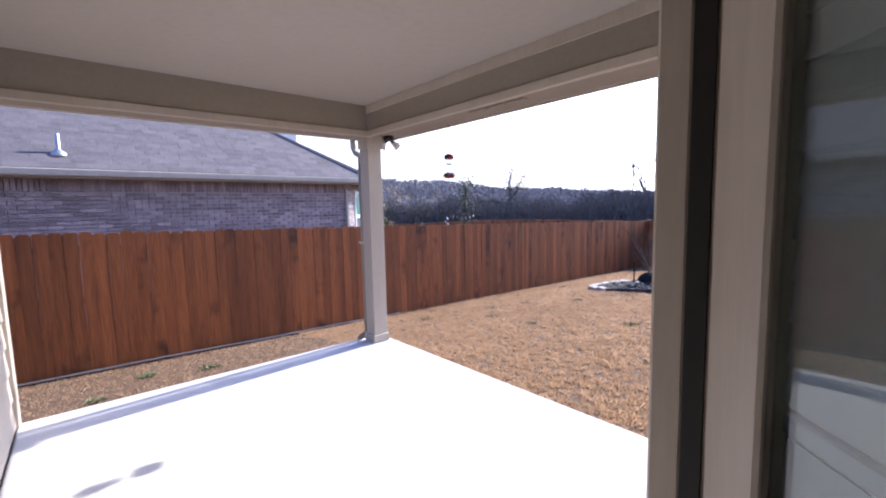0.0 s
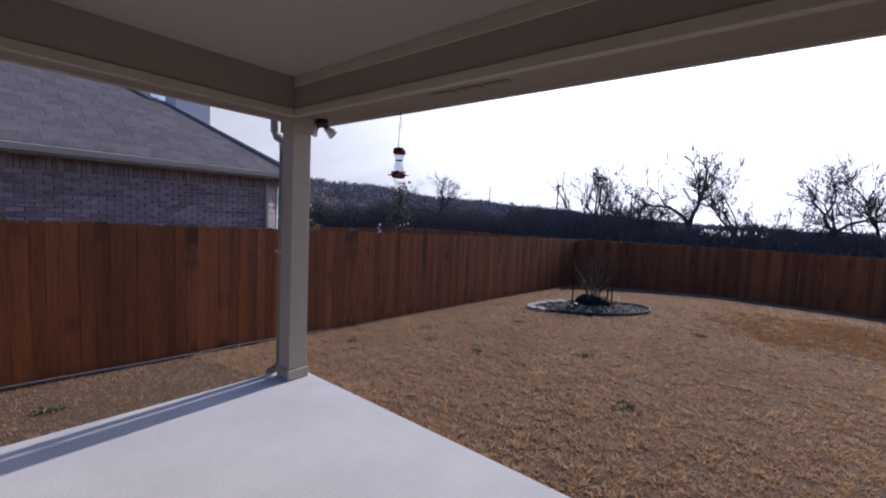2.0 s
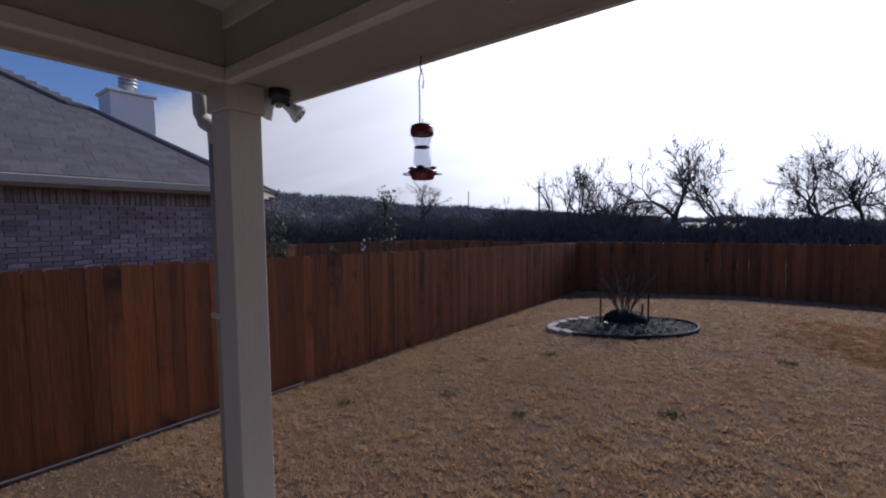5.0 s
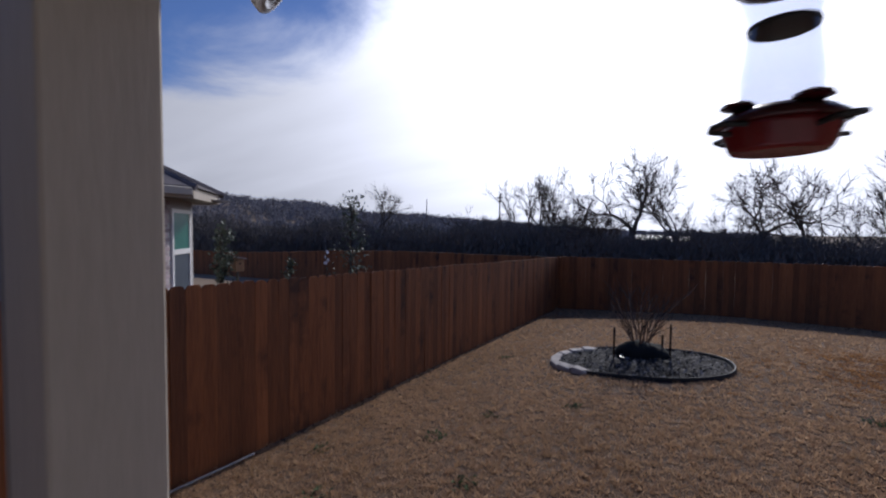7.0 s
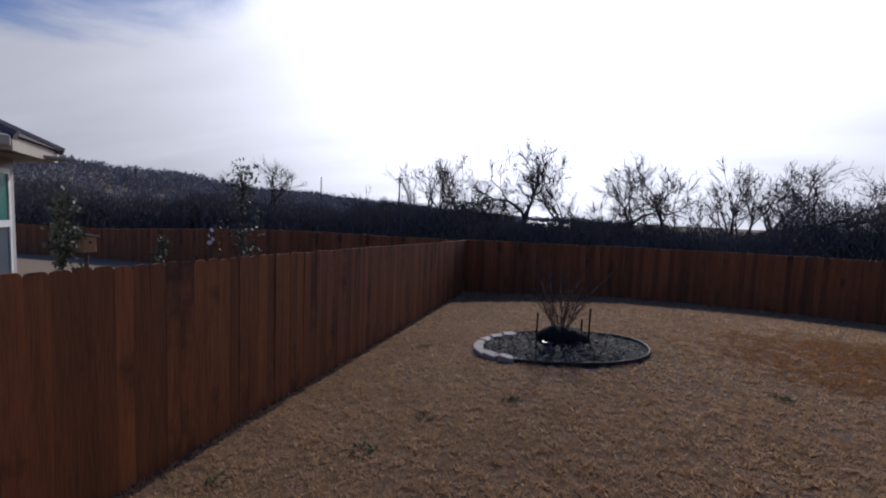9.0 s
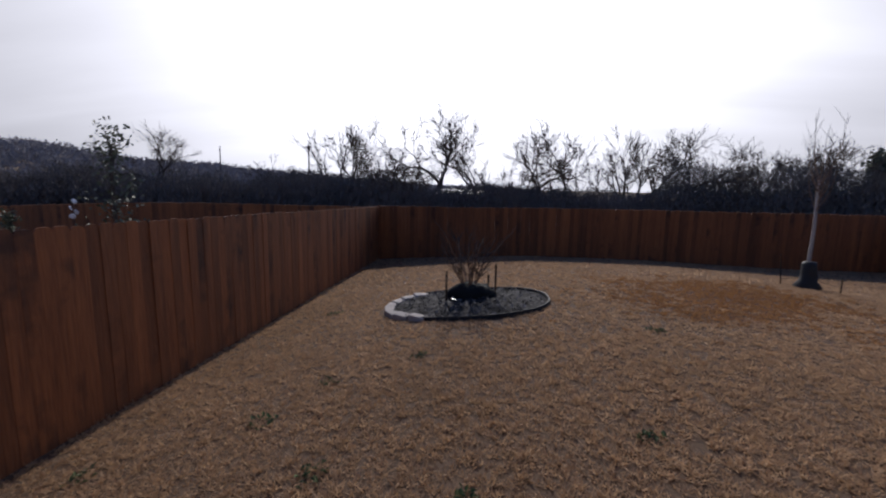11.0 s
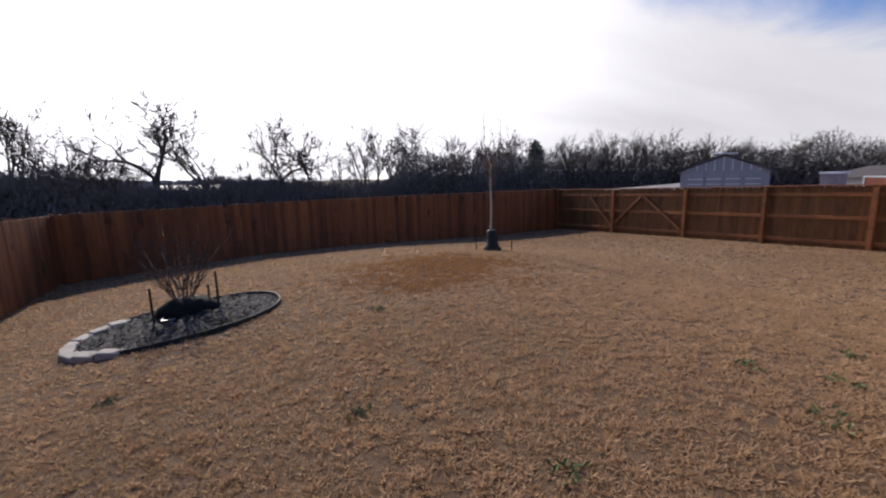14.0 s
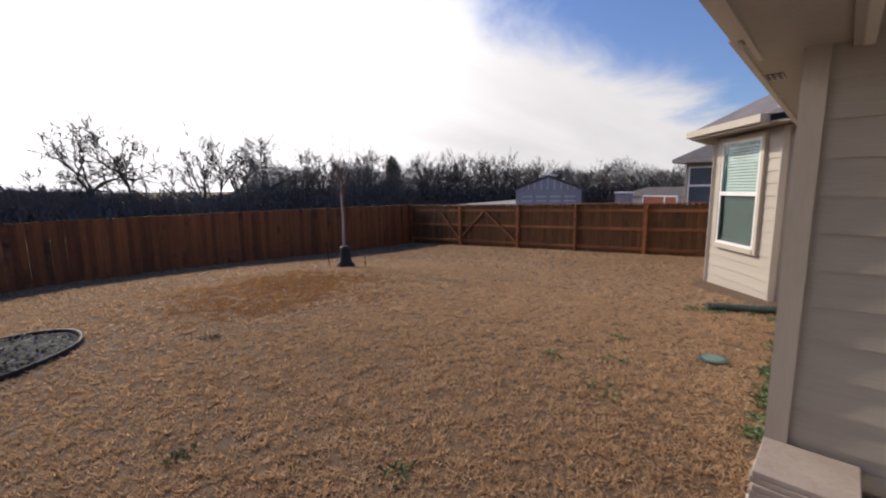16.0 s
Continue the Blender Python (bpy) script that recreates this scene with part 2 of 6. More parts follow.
def grass_ground():
    """Dormant turf: tan mat with dark gaps, rusty and grey patches and a few green ones."""
    m = bpy.data.materials.new("grass_ground")
    m.use_nodes = True
    N, L = m.node_tree.nodes, m.node_tree.links
    b = N["Principled BSDF"]
    co = N.new("ShaderNodeTexCoord").outputs["Object"]

    def noise_tex(scale, detail=3, rough=0.6, off=0.0):
        n = N.new("ShaderNodeTexNoise")
        n.inputs["Scale"].default_value, n.inputs["Detail"].default_value, n.inputs["Roughness"].default_value = scale, detail, rough
        if off:
            mp = N.new("ShaderNodeMapping")
            mp.inputs["Location"].default_value = (off, off * 0.7, 0)
            L.new(co, mp.inputs["Vector"])
            L.new(mp.outputs[0], n.inputs["Vector"])
        else:
            L.new(co, n.inputs["Vector"])
        return n.outputs[0]

    def span(v, a, c):
        r = N.new("ShaderNodeMapRange")
        r.interpolation_type = "SMOOTHSTEP"
        r.inputs["From Min"].default_value, r.inputs["From Max"].default_value = a, c
        L.new(v, r.inputs["Value"])
        return r.outputs[0]

    def blend(fac, a, colour):
        x = N.new("ShaderNodeMix")
        x.data_type = "RGBA"
        L.new(fac, x.inputs["Factor"])
        if isinstance(a, tuple):
            x.inputs["A"].default_value = (*a, 1)
        else:
            L.new(a, x.inputs["A"])
        x.inputs["B"].default_value = (*colour, 1)
        return x.outputs["Result"]

    clump = noise_tex(16, 5, 0.7)
    colour = blend(span(clump, 0.36, 0.50), (0.060, 0.034, 0.019), (0.115, 0.067, 0.037))
    colour = blend(span(noise_tex(55, 3), 0.5, 0.72), colour, (0.150, 0.092, 0.052))
    colour = blend(span(noise_tex(0.33, 3, 0.5, 11.0), 0.57, 0.78), colour, (0.100, 0.055, 0.032))
    colour = blend(span(noise_tex(0.9, 4, 0.6, 5.0), 0.70, 0.80), colour, (0.19, 0.145, 0.118))
    colour = blend(span(noise_tex(0.7, 5, 0.7, 23.0), 0.67, 0.74), colour, (0.13, 0.14, 0.05))
    # bare rusty patch worn into the lawn
    far = N.new("ShaderNodeVectorMath")
    far.operation = "DISTANCE"
    L.new(co, far.inputs[0])
    far.inputs[1].default_value = (9.2, -0.2, -0.15)
    edge = N.new("ShaderNodeMath")
    edge.operation = "MULTIPLY_ADD"
    L.new(noise_tex(1.6, 5, 0.7, 3.0), edge.inputs[0])
    edge.inputs[1].default_value = 2.4
    L.new(far.outputs["Value"], edge.inputs[2])
    patch = N.new("ShaderNodeMapRange")
    patch.interpolation_type = "SMOOTHSTEP"
    patch.inputs["From Min"].default_value, patch.inputs["From Max"].default_value = 3.3, 1.9
    L.new(edge.outputs[0], patch.inputs["Value"])
    colour = blend(patch.outputs[0], colour, (0.110, 0.045, 0.016))
    away = N.new("ShaderNodeVectorMath")
    away.operation = "DISTANCE"
    L.new(co, away.inputs[0])
    away.inputs[1].default_value = (6.0, -1.0, 0.0)
    colour = blend(span(away.outputs["Value"], 17.0, 24.0), colour, (0.26, 0.185, 0.115))
    L.new(colour, b.inputs["Base Color"])
    b.inputs["Roughness"].default_value = 0.95
    bn = N.new("ShaderNodeBump")
    bn.inputs["Strength"].default_value, bn.inputs["Distance"].default_value = 0.5, 0.025
    L.new(clump, bn.inputs["Height"])
    L.new(bn.outputs[0], b.inputs["Normal"])
    return m


def thin_leaf(m, share=0.5):
    """Let light through thin dry blades, so that backlit ones glow as grass does."""
    N, L = m.node_tree.nodes, m.node_tree.links
    b, out = N["Principled BSDF"], N["Material Output"]
    t, mix = N.new("ShaderNodeBsdfTranslucent"), N.new("ShaderNodeMixShader")
    src = b.inputs["Base Color"].links[0].from_socket
    L.new(src, t.inputs["Color"])
    mix.inputs[0].default_value = share
    L.new(b.outputs[0], mix.inputs[1])
    L.new(t.outputs[0], mix.inputs[2])
    L.new(mix.outputs[0], out.inputs["Surface"])


thin_leaf(M["blade"])
thin_leaf(M["rusty_blade"])
M["grass_ground"] = grass_ground()


# ---- building helpers ----
def box(bm, x0, y0, z0, x1, y1, z1, m=None):
    vs = [bm.verts.new(p) for p in ((x0, y0, z0), (x1, y0, z0), (x1, y1, z0), (x0, y1, z0), (x0, y0, z1), (x1, y0, z1), (x1, y1, z1), (x0, y1, z1))]
    for f in ((3, 2, 1, 0), (4, 5, 6, 7), (0, 1, 5, 4), (1, 2, 6, 5), (2, 3, 7, 6), (3, 0, 4, 7)):
        bm.faces.new([vs[i] for i in f])
    if m is not None:
        bmesh.ops.transform(bm, matrix=m, verts=vs)
    return vs


def boxes(*rows, bevel=0.0, segments=1):
    bm = bmesh.new()
    for r in rows:
        box(bm, *r)
    if bevel:
        bmesh.ops.bevel(bm, geom=bm.edges[:], offset=bevel, segments=segments, affect="EDGES", profile=0.5)
    return bm


def prism(points, z0, z1):
    """An upright block over a plan outline."""
    bm = bmesh.new()
    lo = [bm.verts.new((x, y, z0)) for x, y in points]
    hi = [bm.verts.new((x, y, z1)) for x, y in points]
    bm.faces.new(lo[::-1])
    bm.faces.new(hi)
    n = len(points)
    for i in range(n):
        bm.faces.new((lo[i], lo[(i + 1) % n], hi[(i + 1) % n], hi[i]))
    bmesh.ops.recalc_face_normals(bm, faces=bm.faces[:])
    return bm


def lathe(profile, sides=20, bm=None, at=(0, 0, 0)):
    """A turned body from (radius, height) rows."""
    bm = bm or bmesh.new()
    rings = []
    for r, z in profile:
        rings.append([bm.verts.new((at[0] + r * math.cos(2 * math.pi * i / sides), at[1] + r * math.sin(2 * math.pi * i / sides), at[2] + z)) for i in range(sides)])
    for a, b in zip(rings, rings[1:]):
        for i in range(sides):
            bm.faces.new((a[i], a[(i + 1) % sides], b[(i + 1) % sides], b[i]))
    bm.faces.new(rings[0][::-1])
    bm.faces.new(rings[-1])
    return bm


def tube(path, radius, sides=8, bm=None):
    """A pipe along points; radius may be one number or one for each point."""
    bm = bm or bmesh.new()
    path = [Vector(p) for p in path]
    rs = radius if isinstance(radius, (list, tuple)) else [radius] * len(path)
    rings = []
    for i, p in enumerate(path):
        d = (path[min(i + 1, len(path) - 1)] - path[max(i - 1, 0)]).normalized()
        a = d.cross(Vector((0, 0, 1)) if abs(d.z) < 0.9 else Vector((1, 0, 0))).normalized()
        c = d.cross(a)
        rings.append([bm.verts.new(p + rs[i] * (math.cos(2 * math.pi * k / sides) * a + math.sin(2 * math.pi * k / sides) * c)) for k in range(sides)])
    for a, b in zip(rings, rings[1:]):
        for k in range(sides):
            bm.faces.new((a[k], a[(k + 1) % sides], b[(k + 1) % sides], b[k]))
    bm.faces.new(rings[0][::-1])
    bm.faces.new(rings[-1])
    bmesh.ops.recalc_face_normals(bm, faces=bm.faces[:])
    return bm


def data(name, bm, mat, smooth=False):
    me = bpy.data.meshes.new(name)
    bm.to_mesh(me)
    bm.free()
    me.materials.append(mat)
    if smooth:
        for p in me.polygons:
            p.use_smooth = True
    return me


def raw(name, verts, faces, mat):
    me = bpy.data.meshes.new(name)
    me.from_pydata(verts, [], faces)
    me.materials.append(mat)
    return me


def part(name, bm, mat, parent, label="", smooth=False):
    ob = new(name, data(name, bm, mat, smooth))
    ob.parent = parent
    if label:
        tagged(ob, label)
    return ob


def piece(name, me, parent, m):
    ob = new(name, me)
    ob.parent = parent
    ob.matrix_basis = m
    return ob


def thing(name, at, label, category, group="", rz=0):
    ob = new(name)
    ob.matrix_basis = pose(*at, 0, 0, rz)
    return tagged(ob, label, category, group)


def structure(name, bm, mat, label, category):
    return tagged(new(name, data(name, bm, mat)), label, category, kind="structure")


def smooth_step(a, b, x):
    t = min(1.0, max(0.0, (x - a) / (b - a)))
    return t * t * (3 - 2 * t)


# ---- the lie of the land ----
FENCE_Y, BACK_X, RIGHT_Y = 7.0, 16.43, -9.83


def fence_base(x):
    """Ground under the long side fence."""
    return -0.52 - 0.024 * (min(max(x, -6), 17) + 0.8)


def land(x, y):
    plateau = -0.06 - 0.03 * smooth_step(2.5, 6, x) - 0.60 * smooth_step(9.5, 17.0, x)
    left = min(plateau, fence_base(x) - 0.02)
    k = min(1.0, max(0.0, (y - 2.0) / (FENCE_Y - 2.0))) ** 1.25
    z = plateau + (left - plateau) * k
    right = min(plateau, -0.30 - 0.047 * (min(max(x, 0), 17) - 4.9))
    z += (right - plateau) * smooth_step(0.0, -7.0, y)
    r = math.hypot(x - 2, y - 3)
    if r > 22:
        z += (-1.5 - z) * smooth_step(22, 45, r)
    if r > 90:
        heading = math.degrees(math.atan2(x - 2, y - 3))
        rise = 15.5 * smooth_step(95, 20, heading) * smooth_step(-150, -60, heading) if heading < 95 else 0.0
        rise *= 0.9 + 0.22 * noise.noise(Vector((heading * 0.11, 3.1, 0)))
        z += rise * smooth_step(90, 190, r)
    return z


# ---- ground: one sheet to the horizon ----
def axis(lo, hi, step, reach):
    """Coordinates, fine between lo and hi, ever coarser out to reach."""
    out = list(np.arange(lo, hi + 1e-6, step))
    d, e = step, out[-1]
    while e < reach:
        d *= 1.22
        e += d
        out.append(e)
    d, e = step, out[0]
    while e > -reach:
        d *= 1.22
        e -= d
        out.insert(0, e)
    return out


def make_ground():
    xs, ys = axis(-2, 18, 0.4, 1600), axis(-11, 9, 0.4, 1600)
    verts = [(x, y, land(x, y)) for y in ys for x in xs]
    n = len(xs)
    faces = [(j * n + i, j * n + i + 1, (j + 1) * n + i + 1, (j + 1) * n + i) for j in range(len(ys) - 1) for i in range(n - 1)]
    me = raw("ground", verts, faces, M["grass_ground"])
    for p in me.polygons:
        p.use_smooth = True
    tagged(new("ground", me), "winter-brown dormant lawn running on into dry fields", "ground", kind="structure")


make_ground()


# ---- patio ----
SLAB_X, SLAB_Y, WALL_Y, SIDE_X = 2.46, 4.18, 0.16, -0.61
CEIL, BEAM = 2.56, 2.25
slab = structure("floor_patio", boxes((SIDE_X, WALL_Y, -0.75, SLAB_X, SLAB_Y, 0.0), bevel=0.012, segments=2), M["concrete"], "pale broom-finished concrete patio slab", "patio floor")
structure("ceiling_patio", boxes((SIDE_X, WALL_Y, CEIL, 2.21, 3.86, CEIL + 0.05)), M["ceiling_paint"], "smooth beige painted patio ceiling", "ceiling")


def patio_beams():
    a = thing("beam", (2.34, 2.1, BEAM), "beige boxed patio beam along the open garden side", "beam", "patio beams")
    part("beam_box", boxes((-0.14, -1.94, 0.0, -0.075, 1.9, 0.42)), M["beige_paint"], a)
    part("lower_trim", boxes((-0.152, -1.94, -0.006, -0.108, 1.775, 0.055), bevel=0.004), M["beige_trim"], a)
    part("upper_trim", boxes((-0.149, -1.94, 0.23, -0.139, 1.775, 0.31), bevel=0.003), M["beige_trim"], a)
    part("soffit", boxes((-0.075, -1.94, 0.03, 0.27, 2.03, 0.05)), M["beige_paint"], a)
    b = thing("beam", (0.78, 4.0, BEAM), "beige boxed patio beam along the fence side", "beam", "patio beams")
    part("beam_box", boxes((-1.39, -0.14, 0.0, 1.418, 0.10, 0.42)), M["beige_paint"], b)
    part("lower_trim", boxes((-1.39, -0.152, -0.006, 1.408, -0.108, 0.055), bevel=0.004), M["beige_trim"], b)
    part("outer_trim", boxes((-1.39, 0.10, -0.01, 1.69, 0.13, 0.3), bevel=0.004), M["beige_trim"], b)


patio_beams()


def post():
    p = thing("patio_post", (2.31, 3.995, 0.0), "square beige painted wooden patio post with plinth", "post")
    part("shaft", boxes((-0.085, -0.085, 0.09, 0.085, 0.085, 2.14), bevel=0.006, segments=2), M["beige_trim"], p)
    part("plinth", boxes((-0.1, -0.1, 0.0, 0.1, 0.1, 0.09), bevel=0.006), M["beige_trim"], p)
    part("capital", boxes((-0.1, -0.1, 2.14, 0.1, 0.1, 2.278), bevel=0.006), M["beige_trim"], p)
    d = thing("downspout", (2.27, 4.09, 0.0), "beige metal downspout strapped to the patio post", "downspout", "downspouts")
    part("pipe", tube([(0, 0.045, 0.16), (0, 0.045, 1.2), (0, 0.045, 2.0)], 0.036, 10), M["beige_paint"], d, smooth=True)
    part("upper_elbow", tube([(0, 0.045, 2.0), (0, 0.05, 2.06), (0, 0.09, 2.10), (0, 0.16, 2.13), (0, 0.20, 2.18), (0, 0.205, 2.30)], 0.037, 10), M["beige_trim"], d, smooth=True)
    part("lower_elbow", tube([(0, 0.045, 0.16), (0, 0.05, 0.09), (-0.02, 0.10, 0.03), (-0.03, 0.17, -0.02)], 0.036, 10), M["beige_paint"], d, smooth=True)
    part("strap", boxes((-0.045, 0.0, 1.1, 0.045, 0.085, 1.125)), M["beige_trim"], d)


post()


def flood_light():
    f = thing("flood_light", (2.48, 3.88, 2.25), "small twin-head flood light under the eave corner", "outdoor light")
    part("base", lathe([(0.05, -0.02), (0.055, 0.0), (0.05, 0.055)], 16), M["dark_metal"], f, smooth=True)
    for k, (dx, dy) in enumerate(((0.09, 0.015), (-0.02, 0.09))):
        v = Vector((dx, dy, -0.05)).normalized()
        part("arm", tube([(0, 0, -0.01), v * 0.05, v * 0.075], 0.012, 8), M["dark_metal"], f)
        head = part("lamp_head", lathe([(0.018, -0.05), (0.026, -0.045), (0.03, -0.01), (0.047, 0.03), (0.05, 0.045), (0.046, 0.05)], 20), M["white_metal"], f, "white flood lamp head", True)
        aim = Vector((0.55, -0.55, -0.62)) if k == 0 else Vector((-0.25, 0.5, -0.8))
        head.matrix_basis = Matrix.Translation(v * 0.10) @ aim.to_track_quat("Z", "Y").to_matrix().to_4x4()
        lens = part("lens", lathe([(0.042, 0.0), (0.042, 0.002), (0.03, 0.004), (0.028, 0.001), (0.012, 0.003), (0.01, 0.006)], 20), M["galvanised"], head, "ribbed lamp lens", True)
        lens.location = (0, 0, 0.049)


flood_light()


def soffit_vent(at, name="soffit_vent", rows=3, w=0.055, l=0.17, gap=0.03):
    v = thing(name, at, "slotted vents set in the eave soffit", "vent", "soffit vents")
    for k in range(rows):
        y = (k - (rows - 1) / 2) * (l + gap)
        part("screen", boxes((-w / 2, y - l / 2, -0.004, w / 2, y + l / 2, 0.002)), M["dark_metal"], v)
        for i in range(3):
            part("slat", boxes((-w / 2 + i * w / 3 + 0.006, y - l / 2, -0.008, -w / 2 + i * w / 3 + 0.011, y + l / 2, -0.003)), M["beige_trim"], v)
    return v


soffit_vent((2.40, 2.24, 2.28))


def feeder():
    f = thing("bird_feeder", (2.590, 3.02, 1.768), "hanging glass hummingbird feeder with red cap and tray", "bird feeder")
    part("bottle", lathe([(0.012, 0.048), (0.028, 0.05), (0.037, 0.062), (0.0385, 0.078), (0.036, 0.105), (0.0325, 0.13), (0.0322, 0.142), (0.036, 0.158), (0.042, 0.178), (0.047, 0.19), (0.046, 0.196)], 28), M["feeder_glass"], f, "clear pinched glass bottle", True).visible_shadow = False
    part("band", lathe([(0.0322, 0.134), (0.0332, 0.1345), (0.0332, 0.1385), (0.0322, 0.139)], 28), M["dark_metal"], f, "dark band round the waist", True)
    part("cap", lathe([(0.040, 0.184), (0.0485, 0.186), (0.0495, 0.196), (0.0488, 0.214), (0.044, 0.226), (0.03, 0.232), (0.0, 0.234)], 28), M["red_plastic"], f, "red domed cap", True)
    tray = part("tray", lathe([(0.03, 0.0), (0.044, 0.001), (0.047, 0.005), (0.054, 0.024), (0.057, 0.03), (0.0, 0.031)], 28), M["red_plastic"], f, "red feeding bowl", True)
    part("tray_lid", lathe([(0.058, 0.029), (0.062, 0.031), (0.060, 0.036), (0.045, 0.046), (0.02, 0.052)], 28), M["dark_red"], tray, "dark red domed lid of the tray", True)
    for k in range(4):
        a = k * math.pi / 2 + 0.5
        c, s = math.cos(a), math.sin(a)
        part("perch", tube([(0.05 * c, 0.05 * s, 0.02), (0.075 * c, 0.075 * s, 0.022), (0.08 * c - 0.012 * s, 0.08 * s + 0.012 * c, 0.024), (0.075 * c - 0.024 * s, 0.075 * s + 0.024 * c, 0.026), (0.05 * c - 0.024 * s, 0.05 * s + 0.024 * c, 0.026)], 0.003, 6), M["dark_metal"], tray)
        part("flower_port", lathe([(0.006, 0.0), (0.018, 0.004), (0.016, 0.008), (0.006, 0.012)], 8, at=(0.045 * c, 0.045 * s, 0.044)), M["dark_red"], tray)
    part("hanger_wire", tube([(0.006, 0, 0.252), (0, 0, 0.230), (-0.014, 0.0, 0.232), (-0.008, 0.004, 0.28), (0.012, 0.02, 0.36), (0.012, 0.022, 0.42), (0, 0.0, 0.448), (-0.01, -0.018, 0.43), (-0.012, -0.022, 0.40), (-0.008, -0.014, 0.375)], 0.0028, 6), M["wire"], f, "pale bent wire hanger", True)
    part("hook", tube([(0, 0.0, 0.513), (0, 0.0, 0.503), (0.006, 0.006, 0.492), (0.006, 0.01, 0.470), (0.0, 0.0, 0.446), (-0.004, -0.008, 0.456)], 0.003, 6), M["dark_metal"], f, "dark screw hook", True)


feeder()

# ---- own house ----
DOOR_L, DOOR_R, DOOR_H = -0.40, 0.56, 2.06
SOFFIT = 2.36


def own_house():
    # wall with the door, wall beside the patio, long garden wall; the laps follow at the end of the file
    w1 = structure("wall_patio", boxes((SIDE_X - 0.15, 0.01, -0.3, DOOR_L, WALL_Y - 0.022, 2.62), (DOOR_R, 0.01, -0.3, 2.405, WALL_Y - 0.022, 2.62), (DOOR_L, 0.01, DOOR_H, DOOR_R, WALL_Y - 0.022, 2.62)), M["siding_paint"], "beige lap-siding house wall facing the patio", "wall")
    w2 = structure("wall_side", boxes((SIDE_X - 0.15, WALL_Y, -0.6, SIDE_X - 0.022, 4.2, 2.62)), M["siding_paint"], "beige lap-siding wall at the end of the patio", "wall")
    w3 = structure("wall_garden", boxes((2.19, -4.9, -0.6, 2.405, 0.01, 2.62)), M["siding_paint"], "beige lap-siding house wall along the lawn", "wall")
    structure("trim_corner", prism([(2.34, WALL_Y - 0.02), (2.41, WALL_Y - 0.02), (2.41, 0.05), (2.442, 0.05), (2.442, WALL_Y + 0.012), (2.34, WALL_Y + 0.012)], -0.35, SOFFIT), M["beige_trim"], "beige corner board of the house", "trim")
    structure("trim_side", prism([(SIDE_X - 0.16, 4.2), (SIDE_X - 0.02, 4.2), (SIDE_X - 0.02, 4.09), (SIDE_X + 0.012, 4.09), (SIDE_X + 0.012, 4.23), (SIDE_X - 0.16, 4.23)], -0.6, 2.24), M["beige_trim"], "beige corner board beside the patio", "trim")
    # closing walls, room and roof that nobody enters
    structure("wall_room_back", boxes((-4.5, -4.65, -0.1, 2.28, -4.5, 2.6)), M["room_paint"], "plain painted room wall", "wall")
    structure("wall_room_side", boxes((-4.65, -4.5, -0.1, -4.5, 4.2, 2.6)), M["room_paint"], "plain painted room wall", "wall")
    structure("wall_room_end", boxes((-4.5, 4.05, -0.1, SIDE_X - 0.15, 4.2, 2.6)), M["room_paint"], "plain painted room wall", "wall")
    structure("floor_room", boxes((-4.5, -4.5, -0.12, 2.28, 0.14, -0.012), (-4.5, 0.14, -0.12, SIDE_X - 0.15, 4.05, -0.012)), M["room_floor"], "dark wood room floor", "floor")
    structure("ceiling_room", boxes((-4.5, -4.5, 2.6, 2.28, 0.16, 2.65), (-4.5, 0.16, 2.6, SIDE_X - 0.15, 4.05, 2.65)), M["room_paint"], "plain room ceiling", "ceiling")
    structure("threshold", boxes((DOOR_L, 0.0, -0.05, DOOR_R, WALL_Y + 0.02, 0.018), bevel=0.004), M["dark_metal"], "dark metal door threshold", "threshold")
    return w1, w2, w3


wall_patio, wall_side, wall_garden = own_house()


